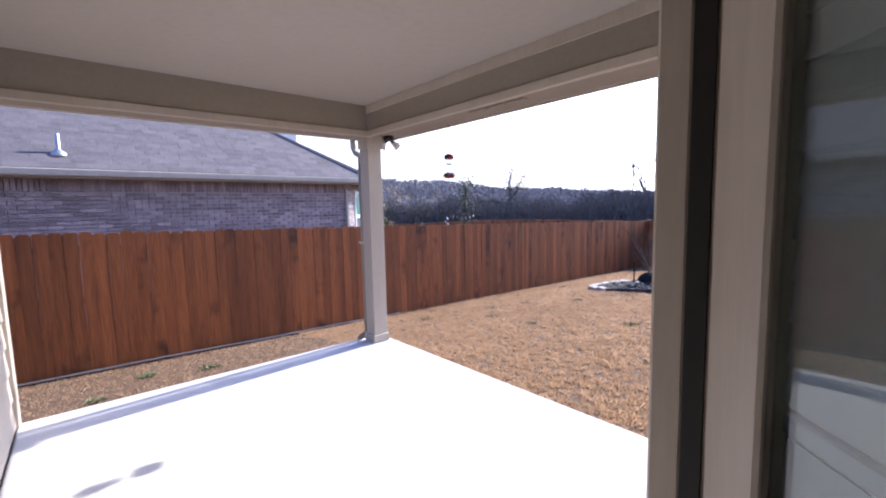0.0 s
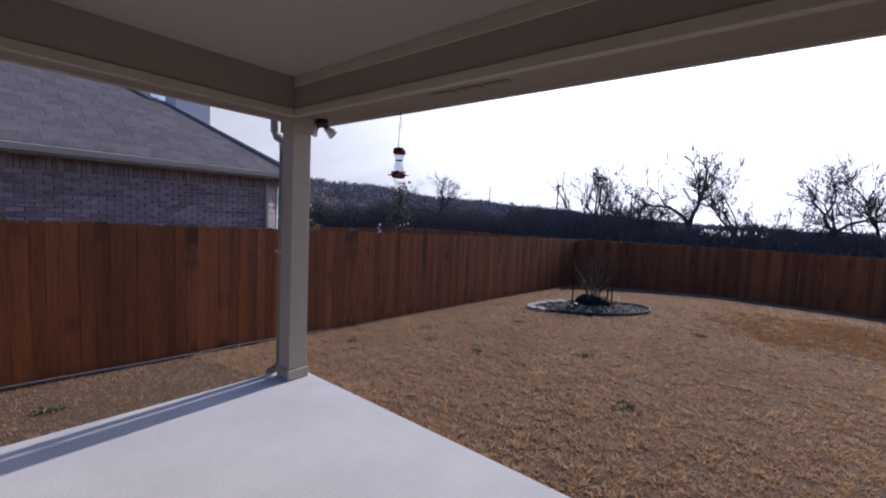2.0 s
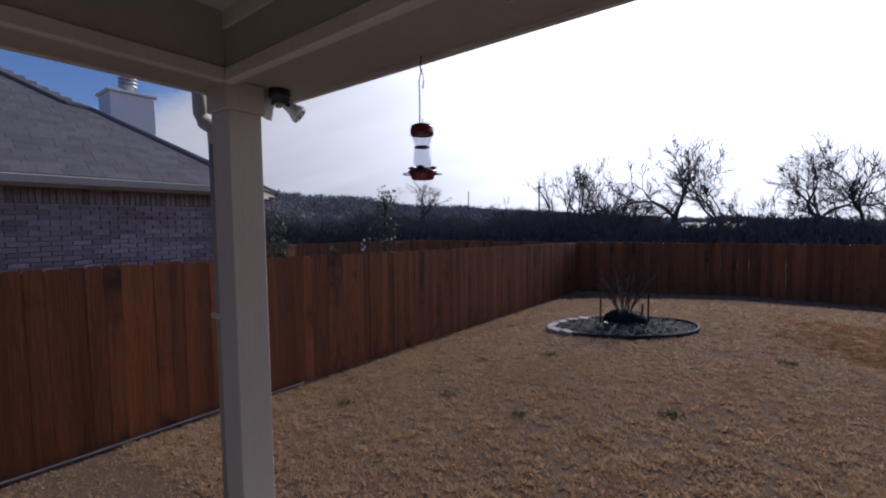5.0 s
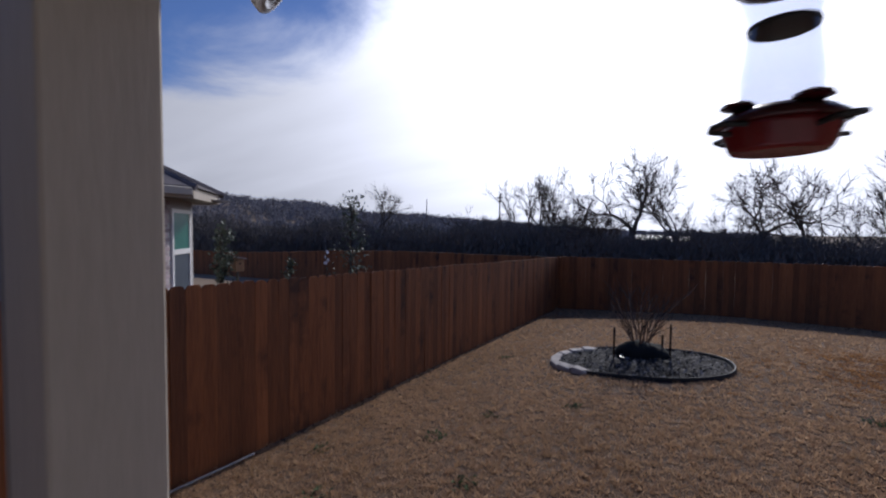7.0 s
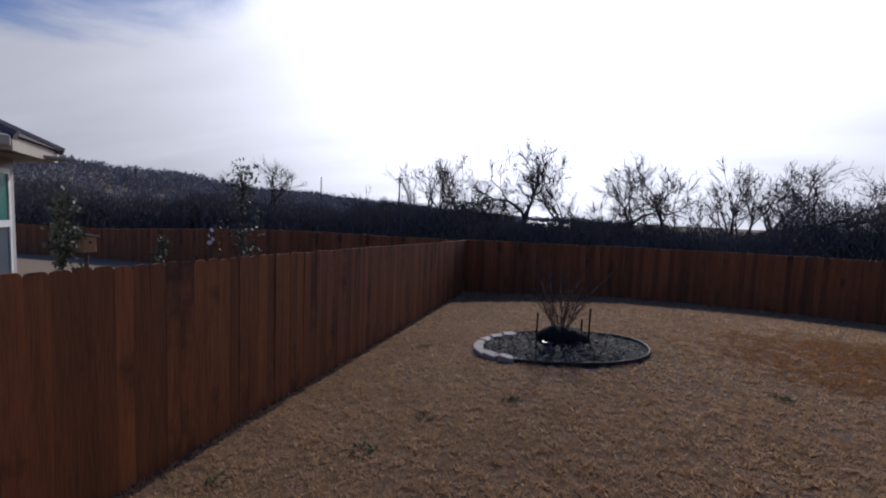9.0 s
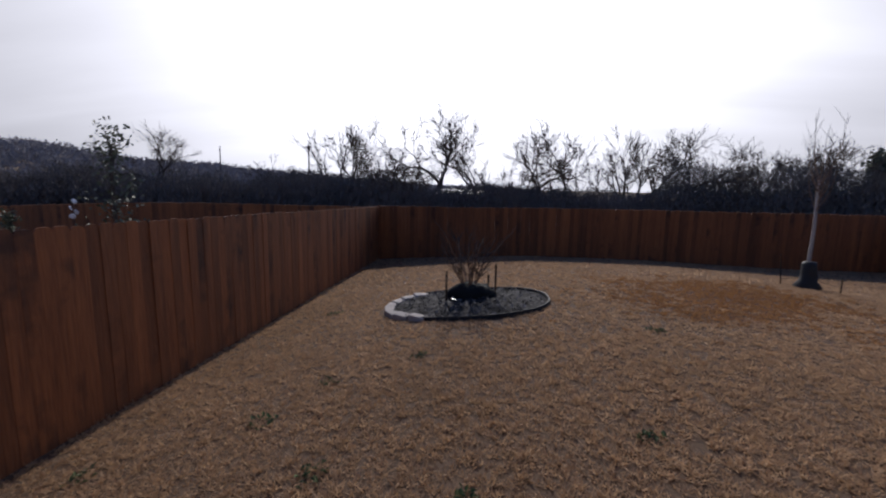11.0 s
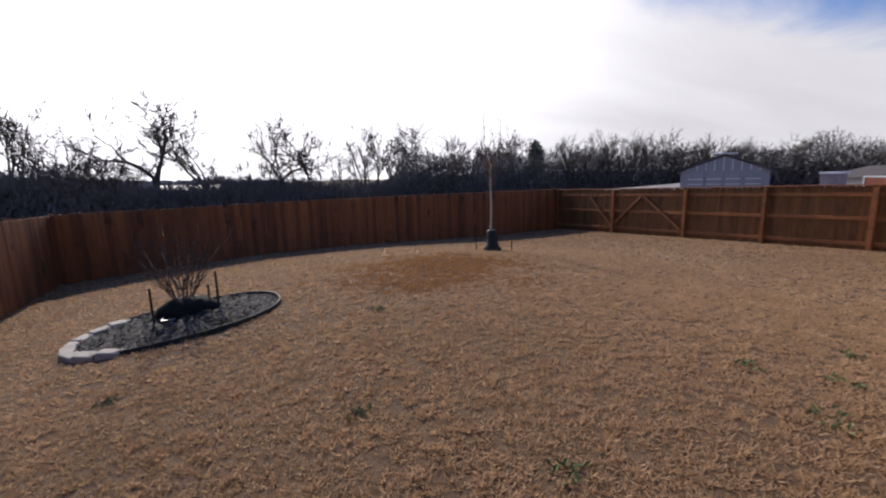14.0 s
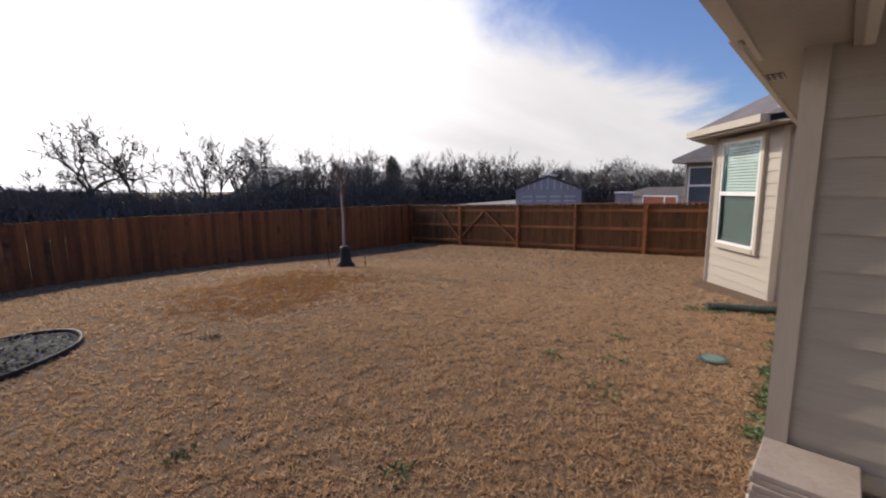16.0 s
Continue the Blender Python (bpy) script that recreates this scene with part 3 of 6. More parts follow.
def patio_door():
    """Door frame and the leaf that stands open into the room."""
    d = tagged(new("door_1"), "beige patio door with blinds, standing open into the house", "door", kind="structure")
    d.matrix_basis = pose(DOOR_R, WALL_Y, 0)
    w = DOOR_R - DOOR_L
    part("jamb", boxes((-0.03, -0.17, 0.0, 0.0, 0.03, DOOR_H), bevel=0.002), M["beige_trim"], d)
    part("jamb", boxes((-w, -0.17, 0.0, -w + 0.03, 0.03, DOOR_H), bevel=0.002), M["beige_trim"], d)
    part("head", boxes((-w + 0.03, -0.17, DOOR_H - 0.03, -0.03, 0.03, DOOR_H), bevel=0.002), M["beige_trim"], d)
    part("casing", boxes((-0.03, 0.031, 0.0, 0.055, 0.085, DOOR_H + 0.05), bevel=0.006), M["beige_trim"], d)
    part("casing", boxes((-w - 0.055, 0.031, 0.0, -w + 0.03, 0.085, DOOR_H + 0.05), bevel=0.006), M["beige_trim"], d)
    part("weatherstrip", boxes((-0.036, 0.002, 0.0, -0.03, 0.031, DOOR_H - 0.03)), M["weatherstrip"], d)
    leaf = new("leaf")
    leaf.parent = d
    leaf.matrix_basis = pose(-0.030, -0.022, 0.02, 0, 0, -134)
    h, lw = 2.0, 0.86
    bm = boxes((0.0, -0.022, 0.0, 0.12, 0.022, h), (lw - 0.12, -0.022, 0.0, lw, 0.022, h), (0.12, -0.022, 0.0, lw - 0.12, 0.022, 0.25), (0.12, -0.022, h - 0.13, lw - 0.12, 0.022, h))
    me = data("leaf_panel", bm, M["beige_trim"])
    leaf2 = new("leaf_panel", me)
    leaf2.parent = leaf
    for s in (-1, 1):
        y0, y1 = (0.022, 0.036) if s > 0 else (-0.036, -0.022)
        bm = boxes((0.075, y0, 0.21, 0.125, y1, h - 0.09), (lw - 0.125, y0, 0.21, lw - 0.075, y1, h - 0.09), (0.125, y0, 0.21, lw - 0.125, y1, 0.26), (0.125, y0, h - 0.14, lw - 0.125, y1, h - 0.09), bevel=0.005)
        o = new("lite_frame", data("lite_frame", bm, M["beige_trim"]))
        o.parent = leaf
        if s < 0:
            g = new("pane", data("pane", boxes((0.12, s * 0.014 - 0.002, 0.25, lw - 0.12, s * 0.014 + 0.002, h - 0.13)), M["glass"]))
            g.parent = leaf
            g.visible_shadow = False
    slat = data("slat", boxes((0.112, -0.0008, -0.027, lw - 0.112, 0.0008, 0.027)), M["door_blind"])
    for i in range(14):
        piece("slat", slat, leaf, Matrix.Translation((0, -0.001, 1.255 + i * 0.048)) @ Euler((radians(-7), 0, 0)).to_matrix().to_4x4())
    o = new("bottom_rail", data("bottom_rail", boxes((0.125, -0.008, 1.195, lw - 0.125, 0.008, 1.22), bevel=0.002), M["dim_blue"]))
    o.parent = leaf
    # Added sheet: the dim room behind the glass, put into its blue-grey colour.
    o = new("backing_screen", data("backing_screen", boxes((0.125, -0.004, 0.27, lw - 0.125, -0.002, 1.19)), M["dim_blue"]))
    o.parent = leaf


patio_door()


def eave():
    e = structure("roof_eave", boxes((2.36, -4.75, SOFFIT, 2.71, 0.14, SOFFIT + 0.03)), M["beige_paint"], "beige boxed eave soffit along the house wall", "eave")
    part("frieze", boxes((2.405, -4.85, SOFFIT - 0.14, 2.432, 0.04, SOFFIT)), M["beige_trim"], e)
    part("fascia", boxes((2.71, -4.75, SOFFIT - 0.02, 2.735, 0.14, SOFFIT + 0.13), (2.735, -4.75, SOFFIT + 0.03, 2.78, 0.14, SOFFIT + 0.16)), M["beige_trim"], e)
    part("patio_fascia", boxes((2.61, 0.14, 2.262, 2.635, 4.13, SOFFIT + 0.13), (2.635, 0.14, SOFFIT + 0.03, 2.765, 4.13, SOFFIT + 0.16)), M["beige_trim"], e)
    d = thing("downspout", (2.57, -4.45, -0.3), "beige downspout at the bay with white lower elbow", "downspout", "downspouts")
    part("pipe", boxes((-0.165, -0.03, 0.30, -0.105, 0.03, 2.42), bevel=0.01, segments=2), M["beige_trim"], d)
    part("upper_elbow", tube([(-0.13, 0, 2.38), (-0.10, 0, 2.45), (0.0, 0, 2.52), (0.10, 0, 2.55), (0.16, 0, 2.60), (0.17, 0, 2.68)], 0.034, 10), M["beige_trim"], d, smooth=True)
    part("lower_elbow", tube([(-0.13, 0, 0.34), (-0.13, 0.03, 0.22), (-0.08, 0.14, 0.20), (0.05, 0.25, 0.20), (0.15, 0.31, 0.20)], 0.036, 10), M["white_trim"], d, "white plastic elbow", True)
    p = thing("drain_pipe", (2.64, -4.16, land(2.64, -4.16) + 0.02), "dark green corrugated drain pipe lying on the grass", "pipe")
    pts = [Vector((0.86 * k / 40, 0.46 * k / 40 + 0.03 * math.sin(k / 7), 0.045 - 0.02 * k / 40)) for k in range(41)]
    part("pipe", tube(pts, [0.056 if k % 2 else 0.049 for k in range(41)], 12), M["dark_green_pipe"], p)
    # roof over the patio and the house
    r = structure("roof", prism([(-4.9, -4.9), (2.76, -4.9), (2.76, 4.13), (-4.9, 4.13)], 2.67, 2.72), M["roof_base"], "brown shingle house roof", "roof")
    bm = bmesh.new()
    vs = [bm.verts.new(p) for p in ((2.84, -4.9, 2.53), (2.74, 4.16, 2.53), (-4.9, 4.16, 6.6), (-4.9, -4.9, 6.6), (2.84, -4.9, 2.49), (2.74, 4.16, 2.49), (-4.9, 4.16, 6.5), (-4.9, -4.9, 6.5))]
    for f in ((0, 1, 2, 3), (7, 6, 5, 4), (0, 4, 5, 1), (2, 6, 7, 3)):
        bm.faces.new([vs[i] for i in f])
    part("roof_slope", bm, M["shingle"], r)
    part("gable_wall", boxes((SIDE_X, 4.0, 2.67, 2.46, 4.1, 2.9)), M["siding_paint"], r)


eave()
soffit_vent((2.655, -0.83, SOFFIT), rows=1, w=0.10, l=0.20)

# ---- bay of the own house ----
BAY = [(2.335, -4.86), (2.90, -4.97), (4.03, -6.38), (4.03, -8.1), (2.43, -9.3)]
BAY_TOP = 2.46


def lap_boards(wall, a, b, z0, z1, exposure=0.19, name="siding_board", holes=()):
    """Overlapping boards on the face from a to b (outside to the right of the way); holes: (s0, s1, z0, z1)."""
    a, b = Vector(a), Vector(b)
    d = (b - a)
    length = d.length
    ang = math.degrees(math.atan2(d.y, d.x))
    z = z0
    cache = {}
    while z < z1 - 0.02:
        top = min(z + exposure + 0.02, z1)
        spans = [(0.0, length)]
        for s0, s1, h0, h1 in holes:
            if z < h1 and top > h0 + 0.02:
                spans = [q for p in spans for q in ((p[0], min(p[1], s0)), (max(p[0], s1), p[1])) if q[1] - q[0] > 0.02]
        for s0, s1 in spans:
            key = (round(s1 - s0, 3), round(top - z, 3))
            if key not in cache:
                bm = bmesh.new()
                w, h = s1 - s0, top - z
                vs = [bm.verts.new(p) for p in ((0, 0, 0), (w, 0, 0), (w, 0, h), (0, 0, h), (0, -0.022, 0), (w, -0.022, 0), (w, -0.007, h), (0, -0.007, h))]
                for f in ((0, 1, 2, 3), (5, 4, 7, 6), (4, 5, 1, 0), (3, 2, 6, 7), (4, 0, 3, 7), (1, 5, 6, 2)):
                    bm.faces.new([vs[i] for i in f])
                bmesh.ops.recalc_face_normals(bm, faces=bm.faces[:])
                cache[key] = data(name, bm, M["siding_paint"])
            p = a + d.normalized() * s0
            piece(name, cache[key], wall, pose(p.x, p.y, z, 0, 0, ang))
        z += exposure


def sash_window(name, a, s0, s1, z0, z1, ang, label, teal=False):
    """A white two-sash window on a wall face: a is where the face begins, ang its way in degrees."""
    w = tagged(new(name), label, "window", kind="structure")
    w.matrix_basis = pose(a[0], a[1], 0, 0, 0, ang)
    zm = (z0 + z1) / 2
    part("casing", boxes((s0 - 0.07, -0.075, z0 - 0.08, s0, 0.0, z1 + 0.07), (s1, -0.075, z0 - 0.08, s1 + 0.07, 0.0, z1 + 0.07), (s0, -0.075, z1, s1, 0.0, z1 + 0.07), (s0, -0.085, z0 - 0.08, s1, 0.0, z0)), M["beige_trim"], w)
    f = part("window_frame", boxes((s0, -0.065, z0, s0 + 0.05, -0.001, z1), (s1 - 0.05, -0.065, z0, s1, -0.001, z1), (s0 + 0.05, -0.065, z1 - 0.05, s1 - 0.05, -0.001, z1), (s0 + 0.05, -0.07, z0, s1 - 0.05, -0.001, z0 + 0.05)), M["white_trim"], w)
    part("meeting_rail", boxes((s0 + 0.05, -0.07, zm - 0.035, s1 - 0.05, -0.001, zm + 0.035)), M["white_trim"], w)
    for q0, q1 in ((z0 + 0.05, zm - 0.035), (zm + 0.035, z1 - 0.05)):
        part("pane", boxes((s0 + 0.05, -0.056, q0, s1 - 0.05, -0.052, q1)), M["glass"], w).visible_shadow = False
    part("sash_screen" if teal else "reveal", boxes((s0 + 0.05, -0.008, z0 + 0.05, s1 - 0.05, -0.004, z1 - 0.05)), M["teal_screen"], w)
    part("insect_screen", boxes((s0 + 0.05, -0.062, z0 + 0.05, s1 - 0.05, -0.060, zm - 0.035)), M["screen_glass"], w, "dark insect screen over the lower sash").visible_shadow = False
    if not teal:
        slat = data("slat", boxes((s0 + 0.16, -0.022, -0.002, s1 - 0.055, 0.022, 0.002)), M["blind"])
        n = int((z1 - z0 - 0.1) / 0.05)
        for i in range(n):
            piece("slat", slat, w, Matrix.Translation((0, 0, z0 + 0.08 + i * 0.05)) @ Matrix.Translation((0, -0.03, 0)) @ Euler((radians(62), 0, 0)).to_matrix().to_4x4())
    return w


def bay():
    inner = [(x, y) for x, y in BAY]
    w = structure("wall_bay", prism(inner, -0.7, BAY_TOP + 0.1), M["siding_paint"], "beige siding bay standing out from the house", "wall")
    part("foundation", prism([(2.43, -4.83), (2.915, -4.945), (4.055, -6.37), (4.055, -8.1), (2.43, -9.3)], -0.7, -0.28), M["concrete"], w, "bare concrete footing")
    r = structure("roof_bay", prism([(2.43, -4.4), (3.10, -4.62), (4.42, -6.22), (4.42, -8.5), (2.43, -9.8)], BAY_TOP + 0.02, BAY_TOP + 0.05), M["beige_paint"], "hipped brown shingle roof of the bay with beige eave", "roof")
    part("fascia", prism([(3.08, -4.60), (3.11, -4.60), (4.44, -6.21), (4.44, -8.5), (4.41, -8.5), (4.41, -6.23)], BAY_TOP + 0.0, BAY_TOP + 0.13), M["beige_trim"], r)
    part("gutter", prism([(3.11, -4.57), (3.19, -4.56), (4.52, -6.18), (4.52, -8.5), (4.45, -8.5), (4.45, -6.21)], BAY_TOP + 0.04, BAY_TOP + 0.15), M["beige_trim"], r)
    bm = bmesh.new()
    rim = [(2.3, -4.35), (3.12, -4.60), (4.46, -6.2), (4.46, -8.5), (2.3, -9.9)]
    lo = [bm.verts.new((x, y, BAY_TOP + 0.14)) for x, y in rim]
    top = [bm.verts.new((1.2, -6.2, 4.1)), bm.verts.new((1.2, -8.0, 4.1))]
    bm.faces.new((lo[0], lo[1], top[0]))
    bm.faces.new((lo[1], lo[2], top[0]))
    bm.faces.new((lo[2], lo[3], top[1], top[0]))
    bm.faces.new((lo[3], lo[4], top[1]))
    part("roof_slope", bm, M["shingle"], r)
    part("vent_cap", boxes((2.93, -4.83, 2.66, 3.01, -4.70, 2.80), bevel=0.01), M["white_trim"], r, "small pale roof vent")
    d = Vector(BAY[2]) - Vector(BAY[1])
    ang = math.degrees(math.atan2(d.y, d.x)) + 180
    # seen from outside the face runs from its far end to its near end
    sash_window("window_1", BAY[2], 0.30, 1.38, 0.56, 2.36, ang, "white two-sash bay window with half-closed blinds")
    sash_window("window_2", BAY[3], 0.35, 1.45, 0.60, 2.32, 90, "white two-sash bay window with half-closed blinds")
    for k, (x, y) in enumerate(BAY[1:4]):
        structure("trim_bay", boxes((x - 0.05, y - 0.05, -0.28, x + 0.05, y + 0.05, BAY_TOP), bevel=0.01), M["beige_trim"], "beige corner board of the bay", "trim")
    return w


wall_bay = bay()


def pavers():
    for k in range(5):
        p = new("paver", data("paver", boxes((-0.2, -0.2, 0.0, 0.2, 0.2, 0.033), bevel=0.004), M["paver"]))
        p.matrix_basis = pose(2.245 + 0.006 * (k % 2), 0.385 - 0.004 * k, 0.0005 + k * 0.0335, 0, 0, 1.5 * (k % 3) - 2)
        tagged(p, "square tan concrete paver stacked by the house wall", "paver", "stacked pavers")


pavers()


def valve_lid():
    v = thing("valve_box", (3.0, -1.53, land(3.0, -1.53)), "round green plastic irrigation valve lid in the lawn", "valve box")
    part("lid", lathe([(0.10, -0.02), (0.10, 0.03), (0.085, 0.038), (0.0, 0.04)], 24), M["green_plastic"], v)
    part("rim", lathe([(0.105, -0.03), (0.125, -0.03), (0.125, 0.03), (0.105, 0.032)], 24), M["dark_green_pipe"], v)


valve_lid()


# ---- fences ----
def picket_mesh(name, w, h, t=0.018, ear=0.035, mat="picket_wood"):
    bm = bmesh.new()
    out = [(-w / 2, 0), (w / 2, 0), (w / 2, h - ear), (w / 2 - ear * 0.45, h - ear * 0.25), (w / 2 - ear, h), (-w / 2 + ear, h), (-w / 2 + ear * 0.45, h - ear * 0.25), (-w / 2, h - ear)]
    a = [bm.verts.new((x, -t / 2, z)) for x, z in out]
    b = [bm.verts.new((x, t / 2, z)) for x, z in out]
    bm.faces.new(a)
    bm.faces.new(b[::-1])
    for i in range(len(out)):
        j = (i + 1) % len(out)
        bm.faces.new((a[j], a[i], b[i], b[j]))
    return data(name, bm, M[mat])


def fence(name_label, a, b, base, top, group="garden fences", pitch=0.1412, rails=True, rail_side=1, post_step=2.44, ear=0.035, first_post=1.2, mat="picket_wood", posts=None):
    """Board fence from a to b; base and top give its heights along the way; rails and posts stand on rail_side."""
    a, b = Vector(a), Vector(b)
    d = b - a
    length, ang = d.length, math.degrees(math.atan2(d.y, d.x))
    u = d.normalized()
    v = Vector((-u.y, u.x)) * rail_side
    f = thing("fence", (a.x, a.y, base(0)), name_label, "fence", group, ang)
    inv = f.matrix_basis.inverted()
    h0 = 1.83
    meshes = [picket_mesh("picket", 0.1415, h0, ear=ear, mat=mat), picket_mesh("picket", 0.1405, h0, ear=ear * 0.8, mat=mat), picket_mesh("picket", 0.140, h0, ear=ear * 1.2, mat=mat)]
    n = int(length / pitch)
    for i in range(n):
        s = (i + 0.5) * pitch
        p = a + u * s
        zb = base(s) - 0.06 + random.uniform(-0.012, 0.012)
        zt = top(s) + random.uniform(-0.012, 0.012)
        m = pose(p.x + v.x * random.uniform(-0.003, 0.003), p.y + v.y * random.uniform(-0.003, 0.003), zb, random.uniform(-0.2, 0.2), random.uniform(-0.12, 0.12), ang + random.uniform(-1.5, 1.5))
        piece("picket", random.choice(meshes), f, inv @ m @ Matrix.Diagonal((1, 1, (zt - zb) / h0, 1)))
    if rails:
        off = v * 0.03
        for k in (0.14, 0.52, 0.88):
            s = 0.0
            while s < length - 0.1:
                e = min(s + post_step, length)
                z0 = base(s) + k * (top(s) - base(s))
                z1 = base(e) + k * (top(e) - base(e))
                p = a + u * s + off
                rail = data("rail", boxes((0, -0.019, -0.045, e - s - 0.004, 0.019, 0.045)), M["rail_wood"])
                piece("rail", rail, f, inv @ pose(p.x, p.y, z0, 0, -math.degrees(math.atan2(z1 - z0, e - s)), ang))
                s = e
        me = data("fence_post", boxes((-0.045, -0.045, -0.15, 0.045, 0.045, 1.0), bevel=0.004), M["rail_wood"])
        marks = posts or [first_post + post_step * i for i in range(int((length - first_post) / post_step) + 1)]
        for s in marks:
            p = a + u * s + v * 0.096
            piece("fence_post", me, f, inv @ pose(p.x, p.y, base(s), 0, 0, ang) @ Matrix.Diagonal((1, 1, top(s) - base(s) - 0.03, 1)))
    return f, inv, u, v, ang


side_top = lambda s: fence_base(s - 4.0) + 1.822 - 0.003 * s
fence("red-brown stained cedar side fence with dog-eared pickets", (-4.0, FENCE_Y), (BACK_X + 0.06, FENCE_Y), lambda s: fence_base(s - 4.0) - 0.01, side_top, rail_side=1)
back_base = lambda s: -0.93 + 0.14 * smooth_step(0, 6, s) - 0.08 * smooth_step(9, 15, s)
back_top = lambda s: 0.86 + 0.06 * smooth_step(0, 8, s)
fence("red-brown stained cedar fence along the back of the lawn", (BACK_X, FENCE_Y + 0.06), (BACK_X, RIGHT_Y - 0.06), back_base, back_top, rail_side=1)
right_base = lambda s: -0.85 + (s / 12.4) * 0.51
right_top = lambda s: 0.84 + (s / 12.4) * 0.32


def right_fence():
    f, inv, u, v, ang = fence("red-brown cedar fence showing its rails and posts", (BACK_X, RIGHT_Y), (3.2, RIGHT_Y), right_base, right_top, rail_side=-1, post_step=2.36, mat="shaded_picket", posts=[BACK_X - x for x in (16.3, 13.38, 10.64, 8.45, 6.29, 4.3)])
    a = Vector((BACK_X, RIGHT_Y))
    s = 0.0
    while s < 13.0:
        e = min(s + 2.44, 13.2)
        p = a + u * s + v * 0.025
        cap = data("cap_board", boxes((0, -0.04, -0.016, e - s - 0.005, 0.07, 0.016), bevel=0.003), M["rail_wood"])
        piece("cap_board", cap, f, inv @ pose(p.x, p.y, right_top(s) + 0.02, 0, -math.degrees(math.atan2(right_top(e) - right_top(s), e - s)), ang))
        s = e
    # diagonal braces of the old gate bays, from foot to head
    for x0, z0, x1, z1 in ((10.75, -0.32, 12.15, 0.72), (13.3, -0.30, 12.22, 0.72), (13.5, -0.40, 14.5, 0.62)):
        n = math.hypot(x1 - x0, z1 - z0)
        brace = data("brace", boxes((0, -0.018, -0.04, n, 0.018, 0.04), bevel=0.003), M["rail_wood"])
        piece("brace", brace, f, inv @ Matrix.Translation((x0, RIGHT_Y + 0.075, z0)) @ Euler((0, -math.atan2(z1 - z0, x1 - x0), 0)).to_matrix().to_4x4())
    return f


right_fence()
fence("red-brown cedar fence of the neighbouring garden", (BACK_X, 31.0), (BACK_X, FENCE_Y + 0.1), lambda s: -1.45 + 0.5 * smooth_step(4, 20, s), lambda s: 0.36 + 0.46 * smooth_step(4, 18, s), "neighbouring fences", 0.1412, rails=False)
fence("weathered grey board fence beyond the side garden", (26.0, -21.3), (15.3, -17.3), lambda s: -1.5 + 0.05 * s, lambda s: 0.21 + 0.066 * s, "neighbouring fences", 0.1412, rails=False, mat="grey_board")


# ---- neighbour's brick house ----
NB_Y, NB_X = 9.45, 4.95


